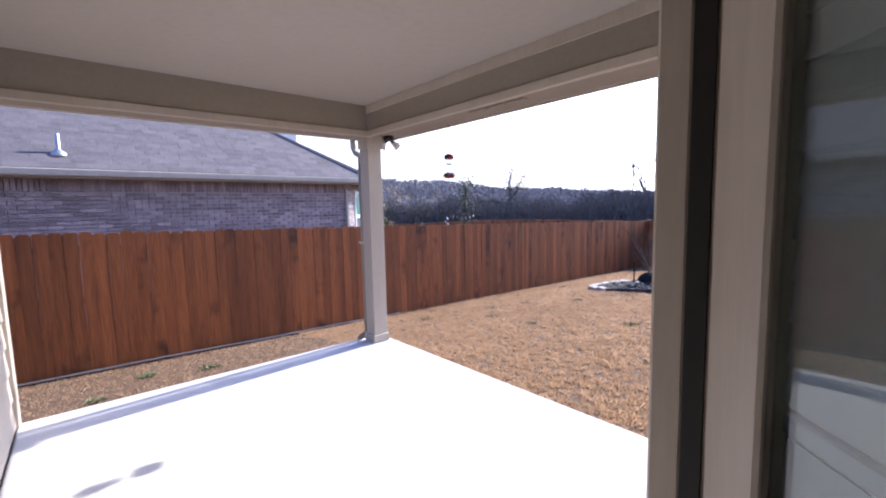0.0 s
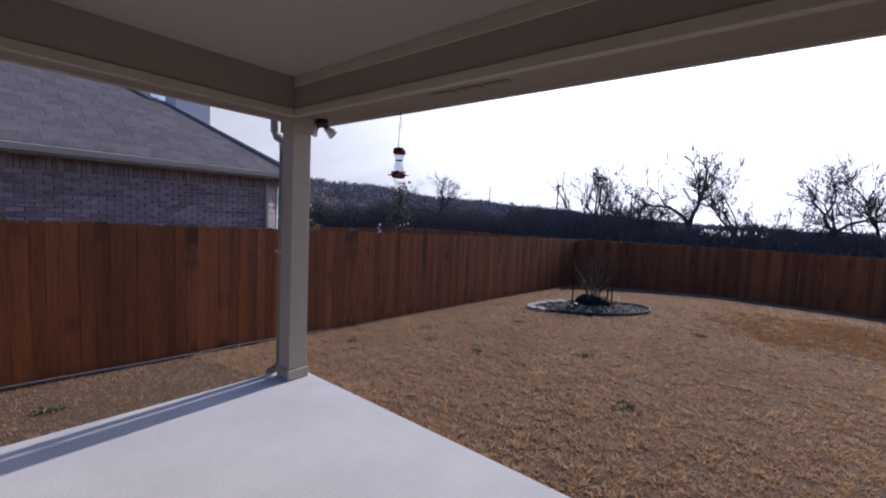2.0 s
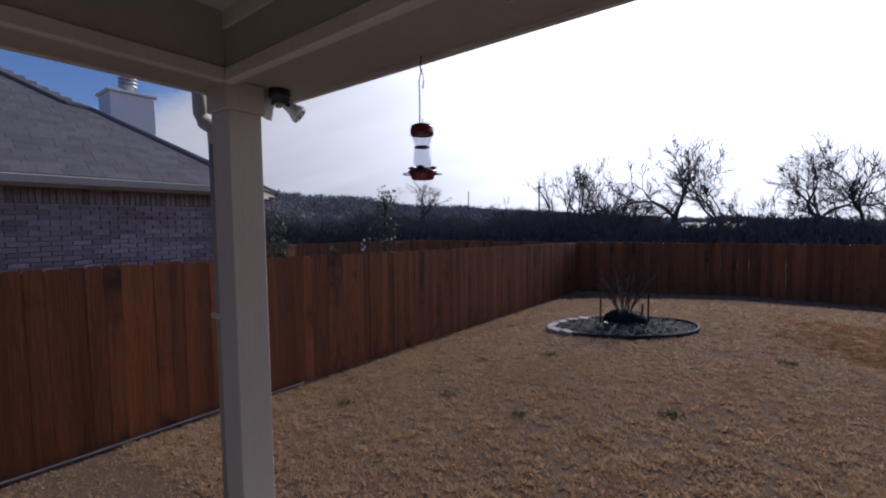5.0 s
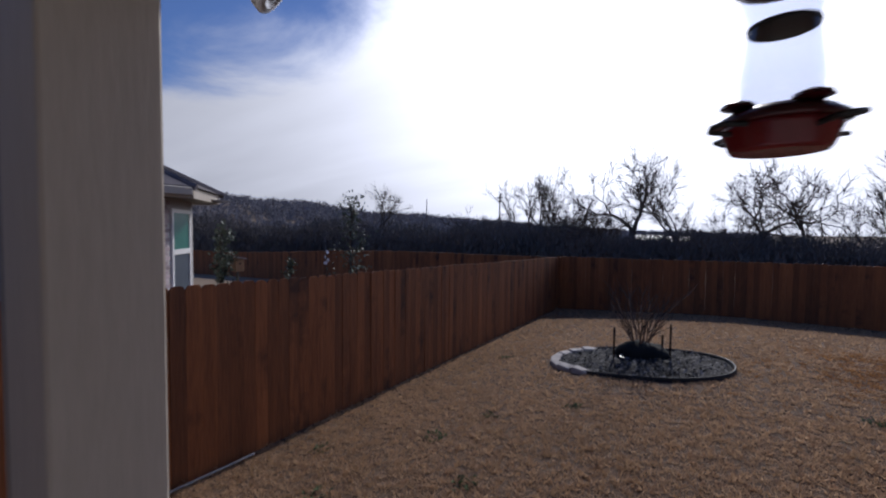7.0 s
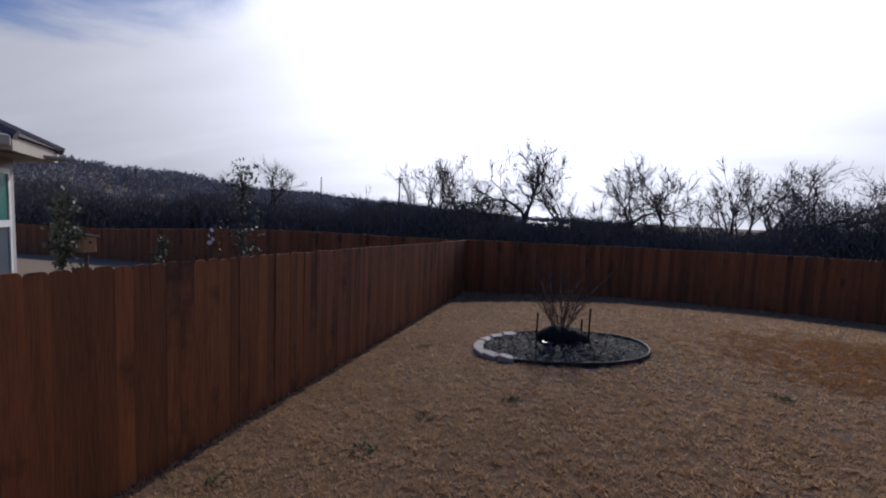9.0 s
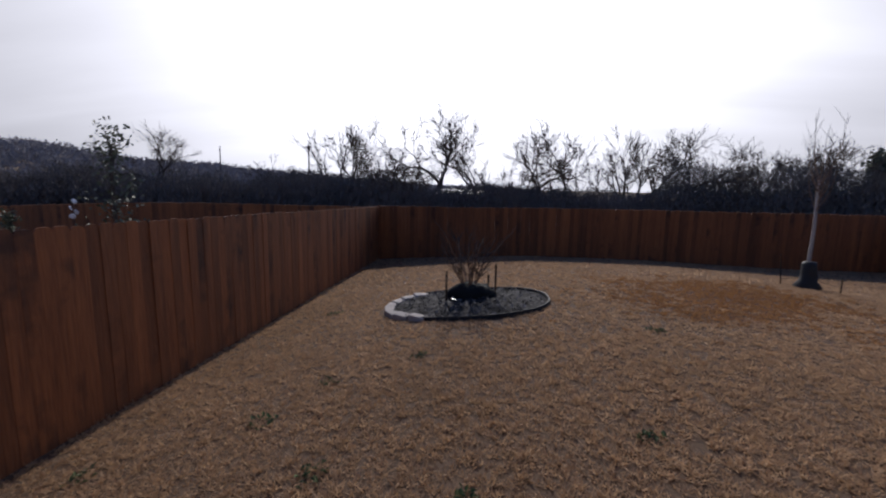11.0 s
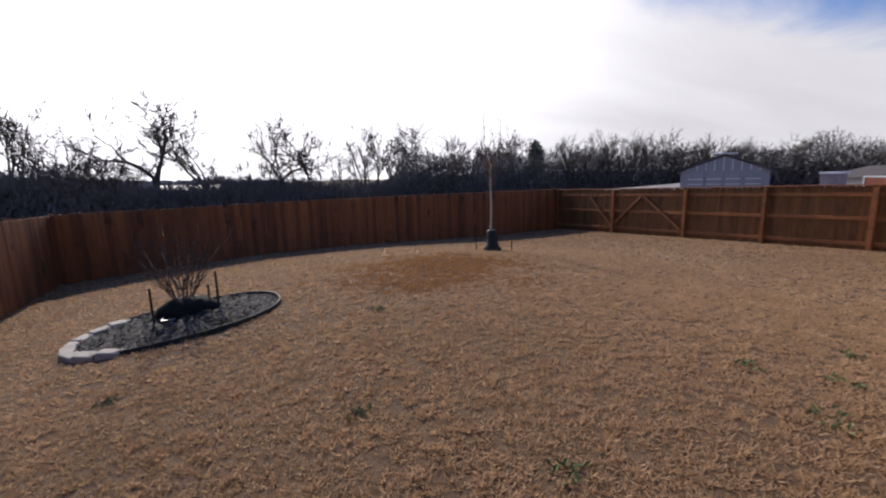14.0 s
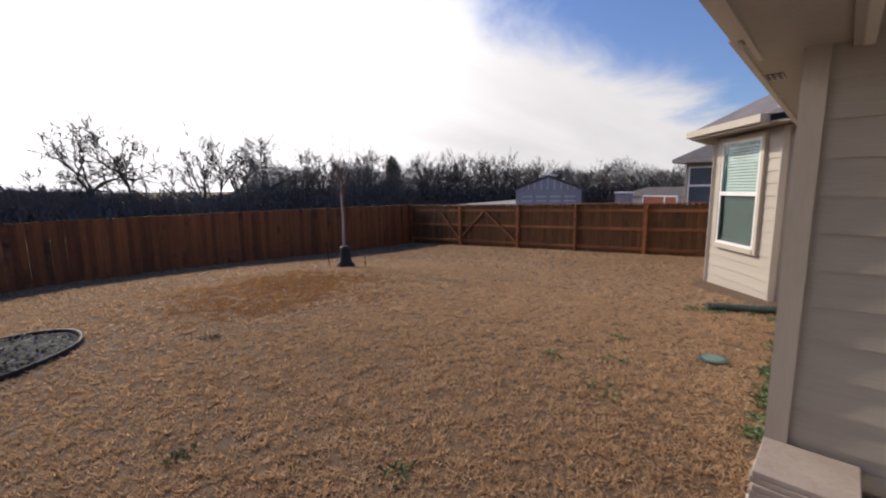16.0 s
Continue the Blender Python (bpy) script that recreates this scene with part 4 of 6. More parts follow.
def neighbour_house():
    h = thing("house", (0, NB_Y, -0.7), "single-storey purple-grey brick house with brown shingle roof", "house", "neighbouring houses")
    o = Vector((0, NB_Y, -0.7))
    part("wall", boxes((-9.0, 0.02, 0.0, NB_X - 0.02, 0.2, 2.95)), M["mortar"], h)
    part("wall", prism([(NB_X, 0.01), (NB_X + 1.13, 1.14), (NB_X + 1.13, 5.0), (NB_X - 0.2, 4.0), (NB_X - 0.2, 0.2)], 0.0, 2.92), M["mortar"], h)
    w = part("window", boxes((0.56, -0.03, 1.30, 0.62, 0.02, 2.68), (1.33, -0.03, 1.30, 1.39, 0.02, 2.68), (0.62, -0.03, 2.62, 1.33, 0.02, 2.68), (0.62, -0.03, 1.30, 1.33, 0.02, 1.36), (0.62, -0.035, 1.97, 1.33, 0.015, 2.05)), M["white_trim"], h, "white two-sash window")
    w.matrix_basis = pose(NB_X, 0.0, 0.0, 0, 0, 45)
    for z0, z1, mat in ((1.36, 1.97, M["dim_blue"]), (2.05, 2.62, M["teal_screen"])):
        part("pane", boxes((0.62, -0.012, z0, 1.33, -0.004, z1)), mat, w)
    d = part("downspout", boxes((NB_X - 0.09, -0.075, 0.1, NB_X - 0.015, -0.01, 2.70), bevel=0.012), M["beige_trim"], h)
    part("soffit", boxes((-9.0, -0.30, 2.82, NB_X + 0.30, 0.1, 2.85), (NB_X - 0.2, 0.1, 2.82, NB_X + 0.45, 5.0, 2.85), (NB_X + 0.45, 0.3, 2.82, NB_X + 1.3, 5.0, 2.85)), M["beige_paint"], h)
    part("fascia", boxes((-9.0, -0.33, 2.80, NB_X + 0.3, -0.30, 2.95)), M["beige_trim"], h)
    part("fascia", prism([(NB_X + 0.30, -0.33), (NB_X + 0.34, -0.35), (NB_X + 1.36, 0.70), (NB_X + 1.36, 5.0), (NB_X + 1.32, 5.0), (NB_X + 1.32, 0.72)], 2.80, 2.95), M["beige_trim"], h)
    part("gutter", boxes((-9.0, -0.42, 2.83, NB_X + 0.3, -0.33, 2.95), bevel=0.015), M["beige_trim"], h)
    # roof: hip over the near end, main slope rising behind
    roof = new("roof")
    roof.parent = h
    bm = bmesh.new()
    P = lambda *c: bm.verts.new(c)
    s = 0.70
    e0, e1 = P(-9.2, -0.38, 2.95), P(NB_X + 0.36, -0.38, 2.95)
    r1 = P(NB_X - 1.5, 1.5, 2.95 + 1.88 * s)
    r2 = P(3.15, 1.55, 2.95 + 1.93 * s)
    t2 = P(-0.5, 5.2, 2.95 + 5.58 * s)
    t1 = P(-9.2, 5.2, 2.95 + 5.58 * s)
    b1 = P(NB_X + 1.40, 0.66, 2.95)
    b2 = P(NB_X + 1.40, 6.0, 2.95)
    bm.faces.new((e0, e1, r1, r2, t2, t1))
    bm.faces.new((e1, b1, r1))
    bm.faces.new((b1, b2, r2, r1))
    bm.faces.new((b2, t2, r2))
    bmesh.ops.triangulate(bm, faces=bm.faces[:])
    me = data("roof_deck", bm, M["roof_base"])
    deck = new("roof_deck", me)
    deck.parent = roof
    # ridge caps
    for p, q in (((NB_X + 0.36, -0.38, 2.95), (NB_X - 1.5, 1.5, 4.266)), ((NB_X + 1.40, 0.66, 2.95), (NB_X - 1.5, 1.5, 4.266)), ((NB_X - 1.5, 1.5, 4.266), (3.15, 1.55, 4.30)), ((3.15, 1.55, 4.30), (-0.5, 5.2, 6.856))):
        cap = new("ridge_cap", data("ridge_cap", tube([p, Vector(p).lerp(Vector(q), 0.5), q], 0.055, 6), M["shingle"]))
        cap.parent = roof
    # shingle courses on the slope that faces the garden
    slope = math.degrees(math.atan(s))
    k = 0
    long_rows = []
    while k * 0.145 < 3.4:
        y = -0.38 + k * 0.145 * math.cos(math.radians(slope))
        z = 2.95 + (y + 0.38) * s
        x1 = NB_X + 0.36 - (y + 0.38) - 0.02
        long_rows.append((y, z, x1))
        k += 1
    tabs = [data("shingle", boxes((0, 0, 0.0, w, 0.155, 0.012)), M["shingle"]) for w in (0.30, 0.42, 0.24)]
    widths = (0.30, 0.42, 0.24)
    count = 0
    vs, fs = [], []
    for y, z, x1 in long_rows:
        x = x1
        while x > -9.0:
            j = random.randrange(3)
            x -= widths[j] + 0.004
            if x < -9.1:
                break
            m = pose(x, y, z + 0.004, slope)
            if count < 300 and -1.0 < x < 4.6:
                piece("shingle", tabs[j], roof, m)
                count += 1
            else:
                b = len(vs)
                w = widths[j]
                vs += [tuple(m @ Vector(p)) for p in ((0, 0, 0.012), (w, 0, 0.012), (w, 0.155, 0.012), (0, 0.155, 0.012), (0, 0, 0), (w, 0, 0))]
                fs += [(b, b + 1, b + 2, b + 3), (b + 4, b + 5, b + 1, b)]
    rest = new("shingles", raw("shingles", vs, fs, material("shingle_rest", (0.105, 0.090, 0.095), (0.18, 0.158, 0.166), 30, 3, 0.9, 0.5, island=True, vary=0.13)))
    rest.parent = roof
    tagged(rest, kind="stuff")
    ch = part("chimney", boxes((4.12, 2.9, 3.2, 4.92, 3.6, 5.02), bevel=0.01), M["white_trim"], h, "pale boarded chimney")
    part("chimney_cap", boxes((4.08, 2.86, 5.02, 4.96, 3.64, 5.08), bevel=0.01), M["white_trim"], ch)
    fl = [(0.10, 0.0), (0.10, 0.14), (0.17, 0.15), (0.17, 0.19), (0.11, 0.2), (0.11, 0.22), (0.17, 0.23), (0.17, 0.27), (0.11, 0.28), (0.11, 0.30), (0.17, 0.31), (0.17, 0.34), (0.05, 0.37)]
    part("flue", lathe(fl, 20, at=(4.55, 3.25, 5.08)), M["galvanised"], ch, "louvred metal flue top", True)
    for x, y in ((-0.32, 0.0), (-1.25, 0.25)):
        z = 2.95 + (y + 0.38) * s
        part("vent_pipe", lathe([(0.13, -0.05), (0.10, 0.02), (0.04, 0.07), (0.03, 0.08), (0.03, 0.33), (0.02, 0.34)], 14, at=(x, y, z)), M["galvanised"], h, "metal roof vent pipe with cone flashing", True)
    # bricks on the wall that shows above the fence
    bw, bh, joint = 0.205, 0.058, 0.011
    me = data("brick", boxes((0, -0.012, 0, bw, 0.03, bh), bevel=0.003), M["brick"])
    soldier = data("brick", boxes((0, -0.014, 0, bh, 0.03, bw), bevel=0.003), M["brick"])
    count = 0
    vs, fs = [], []
    row = 0
    z = 1.35
    while z < 2.55:
        x = NB_X - (0.11 if row % 2 else 0.0) - bw - 0.004
        while x > -8.9:
            if count < 260 and x > 0.2:
                piece("brick", me, h, pose(x, 0.0, z))
                count += 1
            else:
                b = len(vs)
                vs += [(x, -0.012, z), (x + bw, -0.012, z), (x + bw, -0.012, z + bh), (x, -0.012, z + bh), (x, 0.03, z), (x + bw, 0.03, z), (x + bw, 0.03, z + bh), (x, 0.03, z + bh)]
                fs += [(b, b + 1, b + 2, b + 3), (b + 3, b + 2, b + 6, b + 7), (b, b + 4, b + 5, b + 1), (b, b + 3, b + 7, b + 4), (b + 1, b + 5, b + 6, b + 2)]
            x -= bw + joint
        z += bh + joint
        row += 1
    # the slanting face beside the window
    z, row = 1.35, 0
    while z < 2.75:
        for s0 in ((0.02, 0.236) if row % 2 else (0.11, 0.326)):
            q = s0 * math.sqrt(0.5)
            piece("brick", me, h, pose(NB_X + q, 0.01 + q, z, 0, 0, 45))
        z += bh + joint
        row += 1
    x = NB_X - 0.08
    while x > -8.9:
        if x > 2.2:
            piece("brick", soldier, h, pose(x, 0.0, 2.605))
        else:
            b = len(vs)
            vs += [(x, -0.014, 2.605), (x + bh, -0.014, 2.605), (x + bh, -0.014, 2.81), (x, -0.014, 2.81), (x, 0.03, 2.605), (x + bh, 0.03, 2.605), (x + bh, 0.03, 2.81), (x, 0.03, 2.81)]
            fs += [(b, b + 1, b + 2, b + 3), (b + 3, b + 2, b + 6, b + 7), (b, b + 4, b + 5, b + 1), (b, b + 3, b + 7, b + 4), (b + 1, b + 5, b + 6, b + 2)]
        x -= bh + joint
    rest = new("bricks", raw("bricks", vs, fs, material("brick_rest", (0.24, 0.185, 0.20), (0.44, 0.365, 0.385), 40, 4, 0.85, 0.4, island=True, vary=0.34)))
    rest.parent = h
    tagged(rest, kind="stuff")


neighbour_house()


# ---- planting bed with the bare shrub ----
BED = (8.83, 3.77)


def bed_rim(a, k=1.0):
    """Outline of the planting bed: a rounded, slightly lopsided oval."""
    c, s = math.cos(a), math.sin(a)
    rx, ry = 0.82, 1.22
    r = 1.0 / ((abs(c) / rx) ** 2.3 + (abs(s) / ry) ** 2.3) ** (1 / 2.3)
    return BED[0] + k * r * c + 0.10 * s * k, BED[1] + k * r * s


def planting_bed():
    z = lambda x, y: land(x, y)
    bz = z(*BED)
    bed = thing("planting_bed", (BED[0], BED[1], bz), "oval mulched planting bed with black edging", "planting bed")
    n = 72
    bm = bmesh.new()
    rings = []
    for k in (0.985, 0.8, 0.6, 0.4, 0.2):
        ring = []
        for i in range(n):
            x, y = bed_rim(2 * math.pi * i / n, k)
            ring.append(bm.verts.new((x - BED[0], y - BED[1], z(x, y) - bz + 0.02 + (1 - k) * 0.05 + 0.02 * noise.noise(Vector((x * 6, y * 6, 0))))))
        rings.append(ring)
    for a, b in zip(rings, rings[1:]):
        for i in range(n):
            bm.faces.new((a[i], a[(i + 1) % n], b[(i + 1) % n], b[i]))
    bm.faces.new(rings[-1])
    part("mulch", bm, M["mulch"], bed, "dark shredded mulch", True)
    bm = bmesh.new()
    prof = [(1.0, -0.06), (1.0, 0.05), (1.008, 0.06), (1.018, 0.06), (1.022, 0.05), (1.022, -0.06)]
    rings = []
    for i in range(n + 1):
        a = math.radians(120) + 2 * math.pi * i / n * 0.82
        rings.append([bm.verts.new((bed_rim(a, k)[0] - BED[0], bed_rim(a, k)[1] - BED[1], z(*bed_rim(a, k)) - bz + h)) for k, h in prof])
    for a, b in zip(rings, rings[1:]):
        for i in range(len(prof) - 1):
            bm.faces.new((a[i], a[i + 1], b[i + 1], b[i]))
    part("edging", bm, M["black_plastic"], bed, "black plastic lawn edging", True)
    # chips
    vs, fs = [], []
    for _ in range(1700):
        a, k = random.uniform(0, 2 * math.pi), math.sqrt(random.random()) * 0.97
        x, y = bed_rim(a, k)
        zz = z(x, y) - bz + 0.030 + (1 - k) * 0.05 + random.uniform(0, 0.02)
        l, w, t = random.uniform(0.012, 0.042), random.uniform(0.005, 0.013), random.uniform(0, math.pi)
        c, s, tilt = math.cos(t), math.sin(t), random.uniform(-0.9, 0.9)
        b = len(vs)
        for p, q in ((-l, -w), (l, -w), (l, w), (-l, w)):
            vs.append((x - BED[0] + p * c - q * s, y - BED[1] + p * s + q * c, zz + p * tilt))
        fs.append((b, b + 1, b + 2, b + 3))
    chips = new("mulch_chips", raw("mulch_chips", vs, fs, M["mulch_chip"]))
    chips.parent = bed
    tagged(chips, kind="stuff")
    # pale stones on the fence side
    for k, deg in enumerate((72, 84, 96, 108, 120, 133, 146, 160)):
        a = math.radians(deg - 22)
        x, y = bed_rim(a, 1.0)
        x2, y2 = bed_rim(a + 0.05, 1.0)
        st = new("edging_stone", data("edging_stone", boxes((-0.13, -0.04, -0.04, 0.13, 0.12, 0.07), bevel=0.018, segments=2), M["stone_block"]))
        st.matrix_basis = pose(x, y, z(x, y) + 0.0, random.uniform(-3, 3), random.uniform(-3, 3), math.degrees(math.atan2(y2 - y, x2 - x)) + random.uniform(-2, 2))
        tagged(st, "pale rough edging stone beside the planting bed", "stone", "bed edging stones")
    for x, y, top in ((8.89, 4.07, 0.22), (9.04, 3.31, 0.33), (9.12, 3.42, 0.14)):
        s = thing("garden_stake", (x, y, land(x, y) + 0.02), "thin rusty metal stake driven into the bed", "stake", "bed stakes")
        hgt = top - land(x, y) - 0.02
        part("shaft", boxes((-0.014, -0.006, -0.1, 0.014, 0.006, hgt), (-0.006, -0.014, -0.1, 0.006, 0.014, hgt)), M["rust_metal"], s)
        part("anchor_plate", boxes((-0.04, -0.004, 0.02, 0.04, 0.004, 0.12), bevel=0.002), M["rust_metal"], s)
    # shrub
    bx, by = 9.13, 3.72
    sh = thing("shrub", (bx, by, land(bx, by) + 0.08), "leafless multi-stem shrub in the mulched bed", "shrub")
    rnd = random.Random(5)
    for k in range(15):
        a = 2 * math.pi * k / 15 + rnd.uniform(-0.3, 0.3)
        lean = rnd.uniform(0.12, 0.62)
        hgt = rnd.uniform(0.55, 0.95)
        p = Vector((0.05 * math.cos(a), 0.05 * math.sin(a), -0.05))
        pts = [p]
        for j in range(1, 6):
            q = j / 5
            pts.append(Vector((math.cos(a) * (0.05 + lean * hgt * q ** 1.2) + rnd.uniform(-0.02, 0.02), math.sin(a) * (0.05 + lean * hgt * q ** 1.2) + rnd.uniform(-0.02, 0.02), hgt * q)))
        stem, twigs = part("stem", tube(pts, [0.015, 0.013, 0.011, 0.009, 0.007, 0.005], 5), M["stem"], sh, "pale brown bare stem"), bmesh.new()
        for j in range(13):
            q = pts[rnd.randrange(2, 6)]
            d = Vector((math.cos(a) * 0.4 + rnd.uniform(-0.6, 0.6), math.sin(a) * 0.4 + rnd.uniform(-0.6, 0.6), rnd.uniform(0.5, 1.1))).normalized()
            e = q + d * rnd.uniform(0.15, 0.4)
            tube([q, (q + e) / 2 + Vector((rnd.uniform(-0.02, 0.02), rnd.uniform(-0.02, 0.02), 0)), e], [0.0045, 0.0036, 0.0025], 3, twigs)
        part("twig_spray", twigs, M["twig"], stem, "fine dark twigs")
    # dark bag slumped round the shrub's foot
    bag = thing("watering_bag", (9.10, 3.66, land(9.1, 3.66) + 0.06), "slumped black watering bag at the foot of the shrub", "bag", "watering bags")
    bm = lathe([(0.30, -0.05), (0.33, 0.0), (0.30, 0.10), (0.22, 0.17), (0.10, 0.19)], 24)
    for v in bm.verts:
        f = 1 + 0.28 * noise.noise(v.co * 5)
        v.co.x *= f * 0.85
        v.co.y *= f * 1.15
        v.co.z *= 1 + 0.3 * noise.noise(v.co * 7 + Vector((4, 0, 0)))
    part("bag_body", bm, M["black_fabric"], bag, smooth=True)
    part("strap", boxes((-0.33, 0.29, 0.005, -0.08, 0.315, 0.014), (-0.35, 0.16, 0.005, -0.325, 0.30, 0.014)), M["galvanised"], bag, "pale strap")


planting_bed()


# ---- trees ----
def grow(seed, height, stems=1, fork=0.3, spread=34, gnarl=0.2, depth=5, trunk_r=0.16, reach=0.2, twiggy=4):
    """Verts and faces of a bare tree that forks again and again: heavy wood and fine wood apart."""
    rnd = random.Random(seed)
    heavy, fine = ([], []), ([], [])

    def limb(pts, r0, r1):
        vs, fs = heavy if r0 > 0.03 else fine
        k = 6 if r0 > 0.03 else 3
        base = len(vs)
        for i, p in enumerate(pts):
            d = (pts[min(i + 1, len(pts) - 1)] - pts[max(i - 1, 0)]).normalized()
            a = d.cross(Vector((0.3, 0.1, 1)) if abs(d.z) < 0.95 else Vector((1, 0, 0))).normalized()
            c = d.cross(a)
            r = r0 + (r1 - r0) * i / (len(pts) - 1)
            for j in range(k):
                t = 2 * math.pi * j / k
                vs.append(tuple(p + r * (math.cos(t) * a + math.sin(t) * c)))
        for i in range(len(pts) - 1):
            for j in range(k):
                fs.append((base + i * k + j, base + i * k + (j + 1) % k, base + (i + 1) * k + (j + 1) % k, base + (i + 1) * k + j))

    def turned(d, degrees):
        side = d.cross(Vector((rnd.gauss(0, 1), rnd.gauss(0, 1), rnd.gauss(0, 1)))).normalized()
        t = radians(degrees)
        return (d * math.cos(t) + side * math.sin(t) + Vector((0, 0, 0.08))).normalized()

    def branch(p, d, length, r, level):
        pts, q = [p], d.copy()
        n = 4 if level < 3 else 3 if level < depth else 2
        for i in range(n):
            q = (q + Vector((rnd.uniform(-1, 1), rnd.uniform(-1, 1), rnd.uniform(-0.6, 0.8))) * gnarl).normalized()
            pts.append(pts[-1] + q * length / n)
        r1 = r * 0.72
        limb(pts, max(r, 0.0125), max(r1, 0.009))
        if level > depth:
            return
        if level == depth:
            for _ in range(twiggy):
                branch(rnd.choice(pts[1:]), turned(q, rnd.uniform(15, 55)), height * rnd.uniform(0.04, 0.09), 0.010, depth + 1)
            return
        for k in range(2 if rnd.random() < 0.7 else 3):
            branch(pts[-1], turned(q, rnd.uniform(0.4, 1.25) * spread), length * rnd.uniform(0.66, 0.92), r1 * rnd.uniform(0.62, 0.9), level + 1)
        for k in range(1 if level < 2 else 2):
            branch(pts[rnd.randint(1, n - 1)], turned(q, rnd.uniform(0.9, 1.7) * spread), length * rnd.uniform(0.35, 0.6), r1 * 0.45, max(level + 2, depth - 1) if level > 1 else level + 2)

    for k in range(stems):
        a = 2 * math.pi * k / stems + rnd.uniform(-0.4, 0.4)
        lean = 0.06 if stems == 1 else rnd.uniform(0.25, 0.5)
        d = Vector((math.cos(a) * lean, math.sin(a) * lean, 1)).normalized()
        pts = [Vector((0.2 * math.cos(a), 0.2 * math.sin(a), -0.3)) if stems > 1 else Vector((0, 0, -0.3))]
        for i in range(4):
            d = (d + Vector((rnd.uniform(-1, 1), rnd.uniform(-1, 1), 0.3)) * gnarl * 0.5).normalized()
            pts.append(pts[-1] + d * height * fork / 4)
        limb(pts, trunk_r, trunk_r * 0.75)
        for j in range(3 if stems == 1 else 2):
            branch(pts[-1 - (j > 1)], turned(d, rnd.uniform(0.5, 1.2) * spread), height * reach * rnd.uniform(0.8, 1.15), trunk_r * 0.55, 1)
    return heavy, fine


def bare_tree(seed, height, label, **kw):
    heavy, fine = grow(seed, height, **kw)
    t = thing("tree", (0, 0, 0), label, "tree", "bare trees behind the fence")
    for name, (vs, fs), mat in (("trunk", heavy, M["bark"]), ("crown", fine, M["twig"])):
        o = new(name, raw(name, vs, fs, mat))
        o.parent = t
    return t, max(v[2] for v in fine[0])


def far_trees():
    kinds = [bare_tree(11, 8, "tall leafless tree with an open crooked crown", fork=0.32, spread=38, gnarl=0.30, trunk_r=0.20, depth=5, twiggy=4),
             bare_tree(24, 8, "tall leafless tree with upswept branches", fork=0.28, spread=27, gnarl=0.20, trunk_r=0.17, depth=5, twiggy=5),
             bare_tree(37, 7, "broad many-stemmed leafless tree with fine twigs", stems=4, fork=0.24, spread=26, gnarl=0.13, trunk_r=0.15, depth=4, reach=0.22, twiggy=5),
             bare_tree(52, 7, "low leafless tree with tangled twigs", stems=3, fork=0.14, spread=40, gnarl=0.22, trunk_r=0.13, depth=4, reach=0.22, twiggy=6)]
    spots = [(0, 44.3, 7.5, 8.7), (1, 44.4, 3.8, 8.3), (2, 50.1, 18.8, 8.6), (2, 51.5, 16.2, 7.2), (3, 52, 13.0, 5.0), (3, 48, 10.2, 4.6), (3, 47, 0.2, 4.4),
             (0, 47.2, -2.4, 7.2), (1, 46.7, -5.3, 7.4), (3, 47.5, -8.0, 5.0), (2, 48.2, -11.6, 7.2), (1, 47.2, -14.2, 7.3), (0, 46.1, -16.9, 7.0), (3, 47, -20.0, 5.0),
             (2, 49.8, -24.9, 6.4), (1, 48.5, -26.5, 5.6), (2, 47.1, -29.0, 6.5), (0, 49.0, -32.0, 6.0), (2, 45.3, -38.7, 6.3), (1, 43.5, -40.5, 6.0), (2, 41.2, -42.5, 6.3), (0, 39.5, -44.0, 6.0),
             (2, 37.7, -45.3, 6.1), (3, 35.9, -46.7, 5.5), (2, 32.0, -49.1, 5.1), (3, 28.5, -51.0, 4.4), (2, 26.1, -52.0, 4.6), (3, 22.0, -53.5, 3.9), (2, 18.5, -54.7, 3.8), (3, 14.5, -55.5, 3.6),
             (3, 43.0, 12.5, 4.2), (3, 46.0, 24.0, 4.0), (0, 41.2, 35.2, 6.4), (3, 34.0, -47.9, 5.2), (3, 43.4, -36.5, 5.6), (3, 30.0, -50.0, 4.7)]
    used = set()
    for i, (k, x, y, top) in enumerate(spots):
        t, h = kinds[k]
        g = land(x, y) - 0.1
        m = pose(x, y, g, 0, 0, (i * 67) % 360)
        if k not in used:
            used.add(k)
            t.matrix_basis = m
            ob = t
        else:
            ob = copy_thing(t, m)
        s = 1.13 * (top - g) / h
        ob.scale = (s, s, s)


far_trees()


def leaf_cloud(n, place, size, rnd):
    """Small leaf triangles strewn by place(); returns verts and faces."""
    vs, fs = [], []
    for _ in range(n):
        c = place()
        s = size * rnd.uniform(0.6, 1.4)
        a = Vector((rnd.gauss(0, 1), rnd.gauss(0, 1), rnd.gauss(0, 1))).normalized()
        b = a.cross(Vector((rnd.gauss(0, 1), rnd.gauss(0, 1), rnd.gauss(0, 1)))).normalized()
        k = len(vs)
        vs += [tuple(c - a * s), tuple(c + b * s * 0.55), tuple(c + a * s), tuple(c - b * s * 0.55)]
        fs.append((k, k + 1, k + 2, k + 3))
    return vs, fs


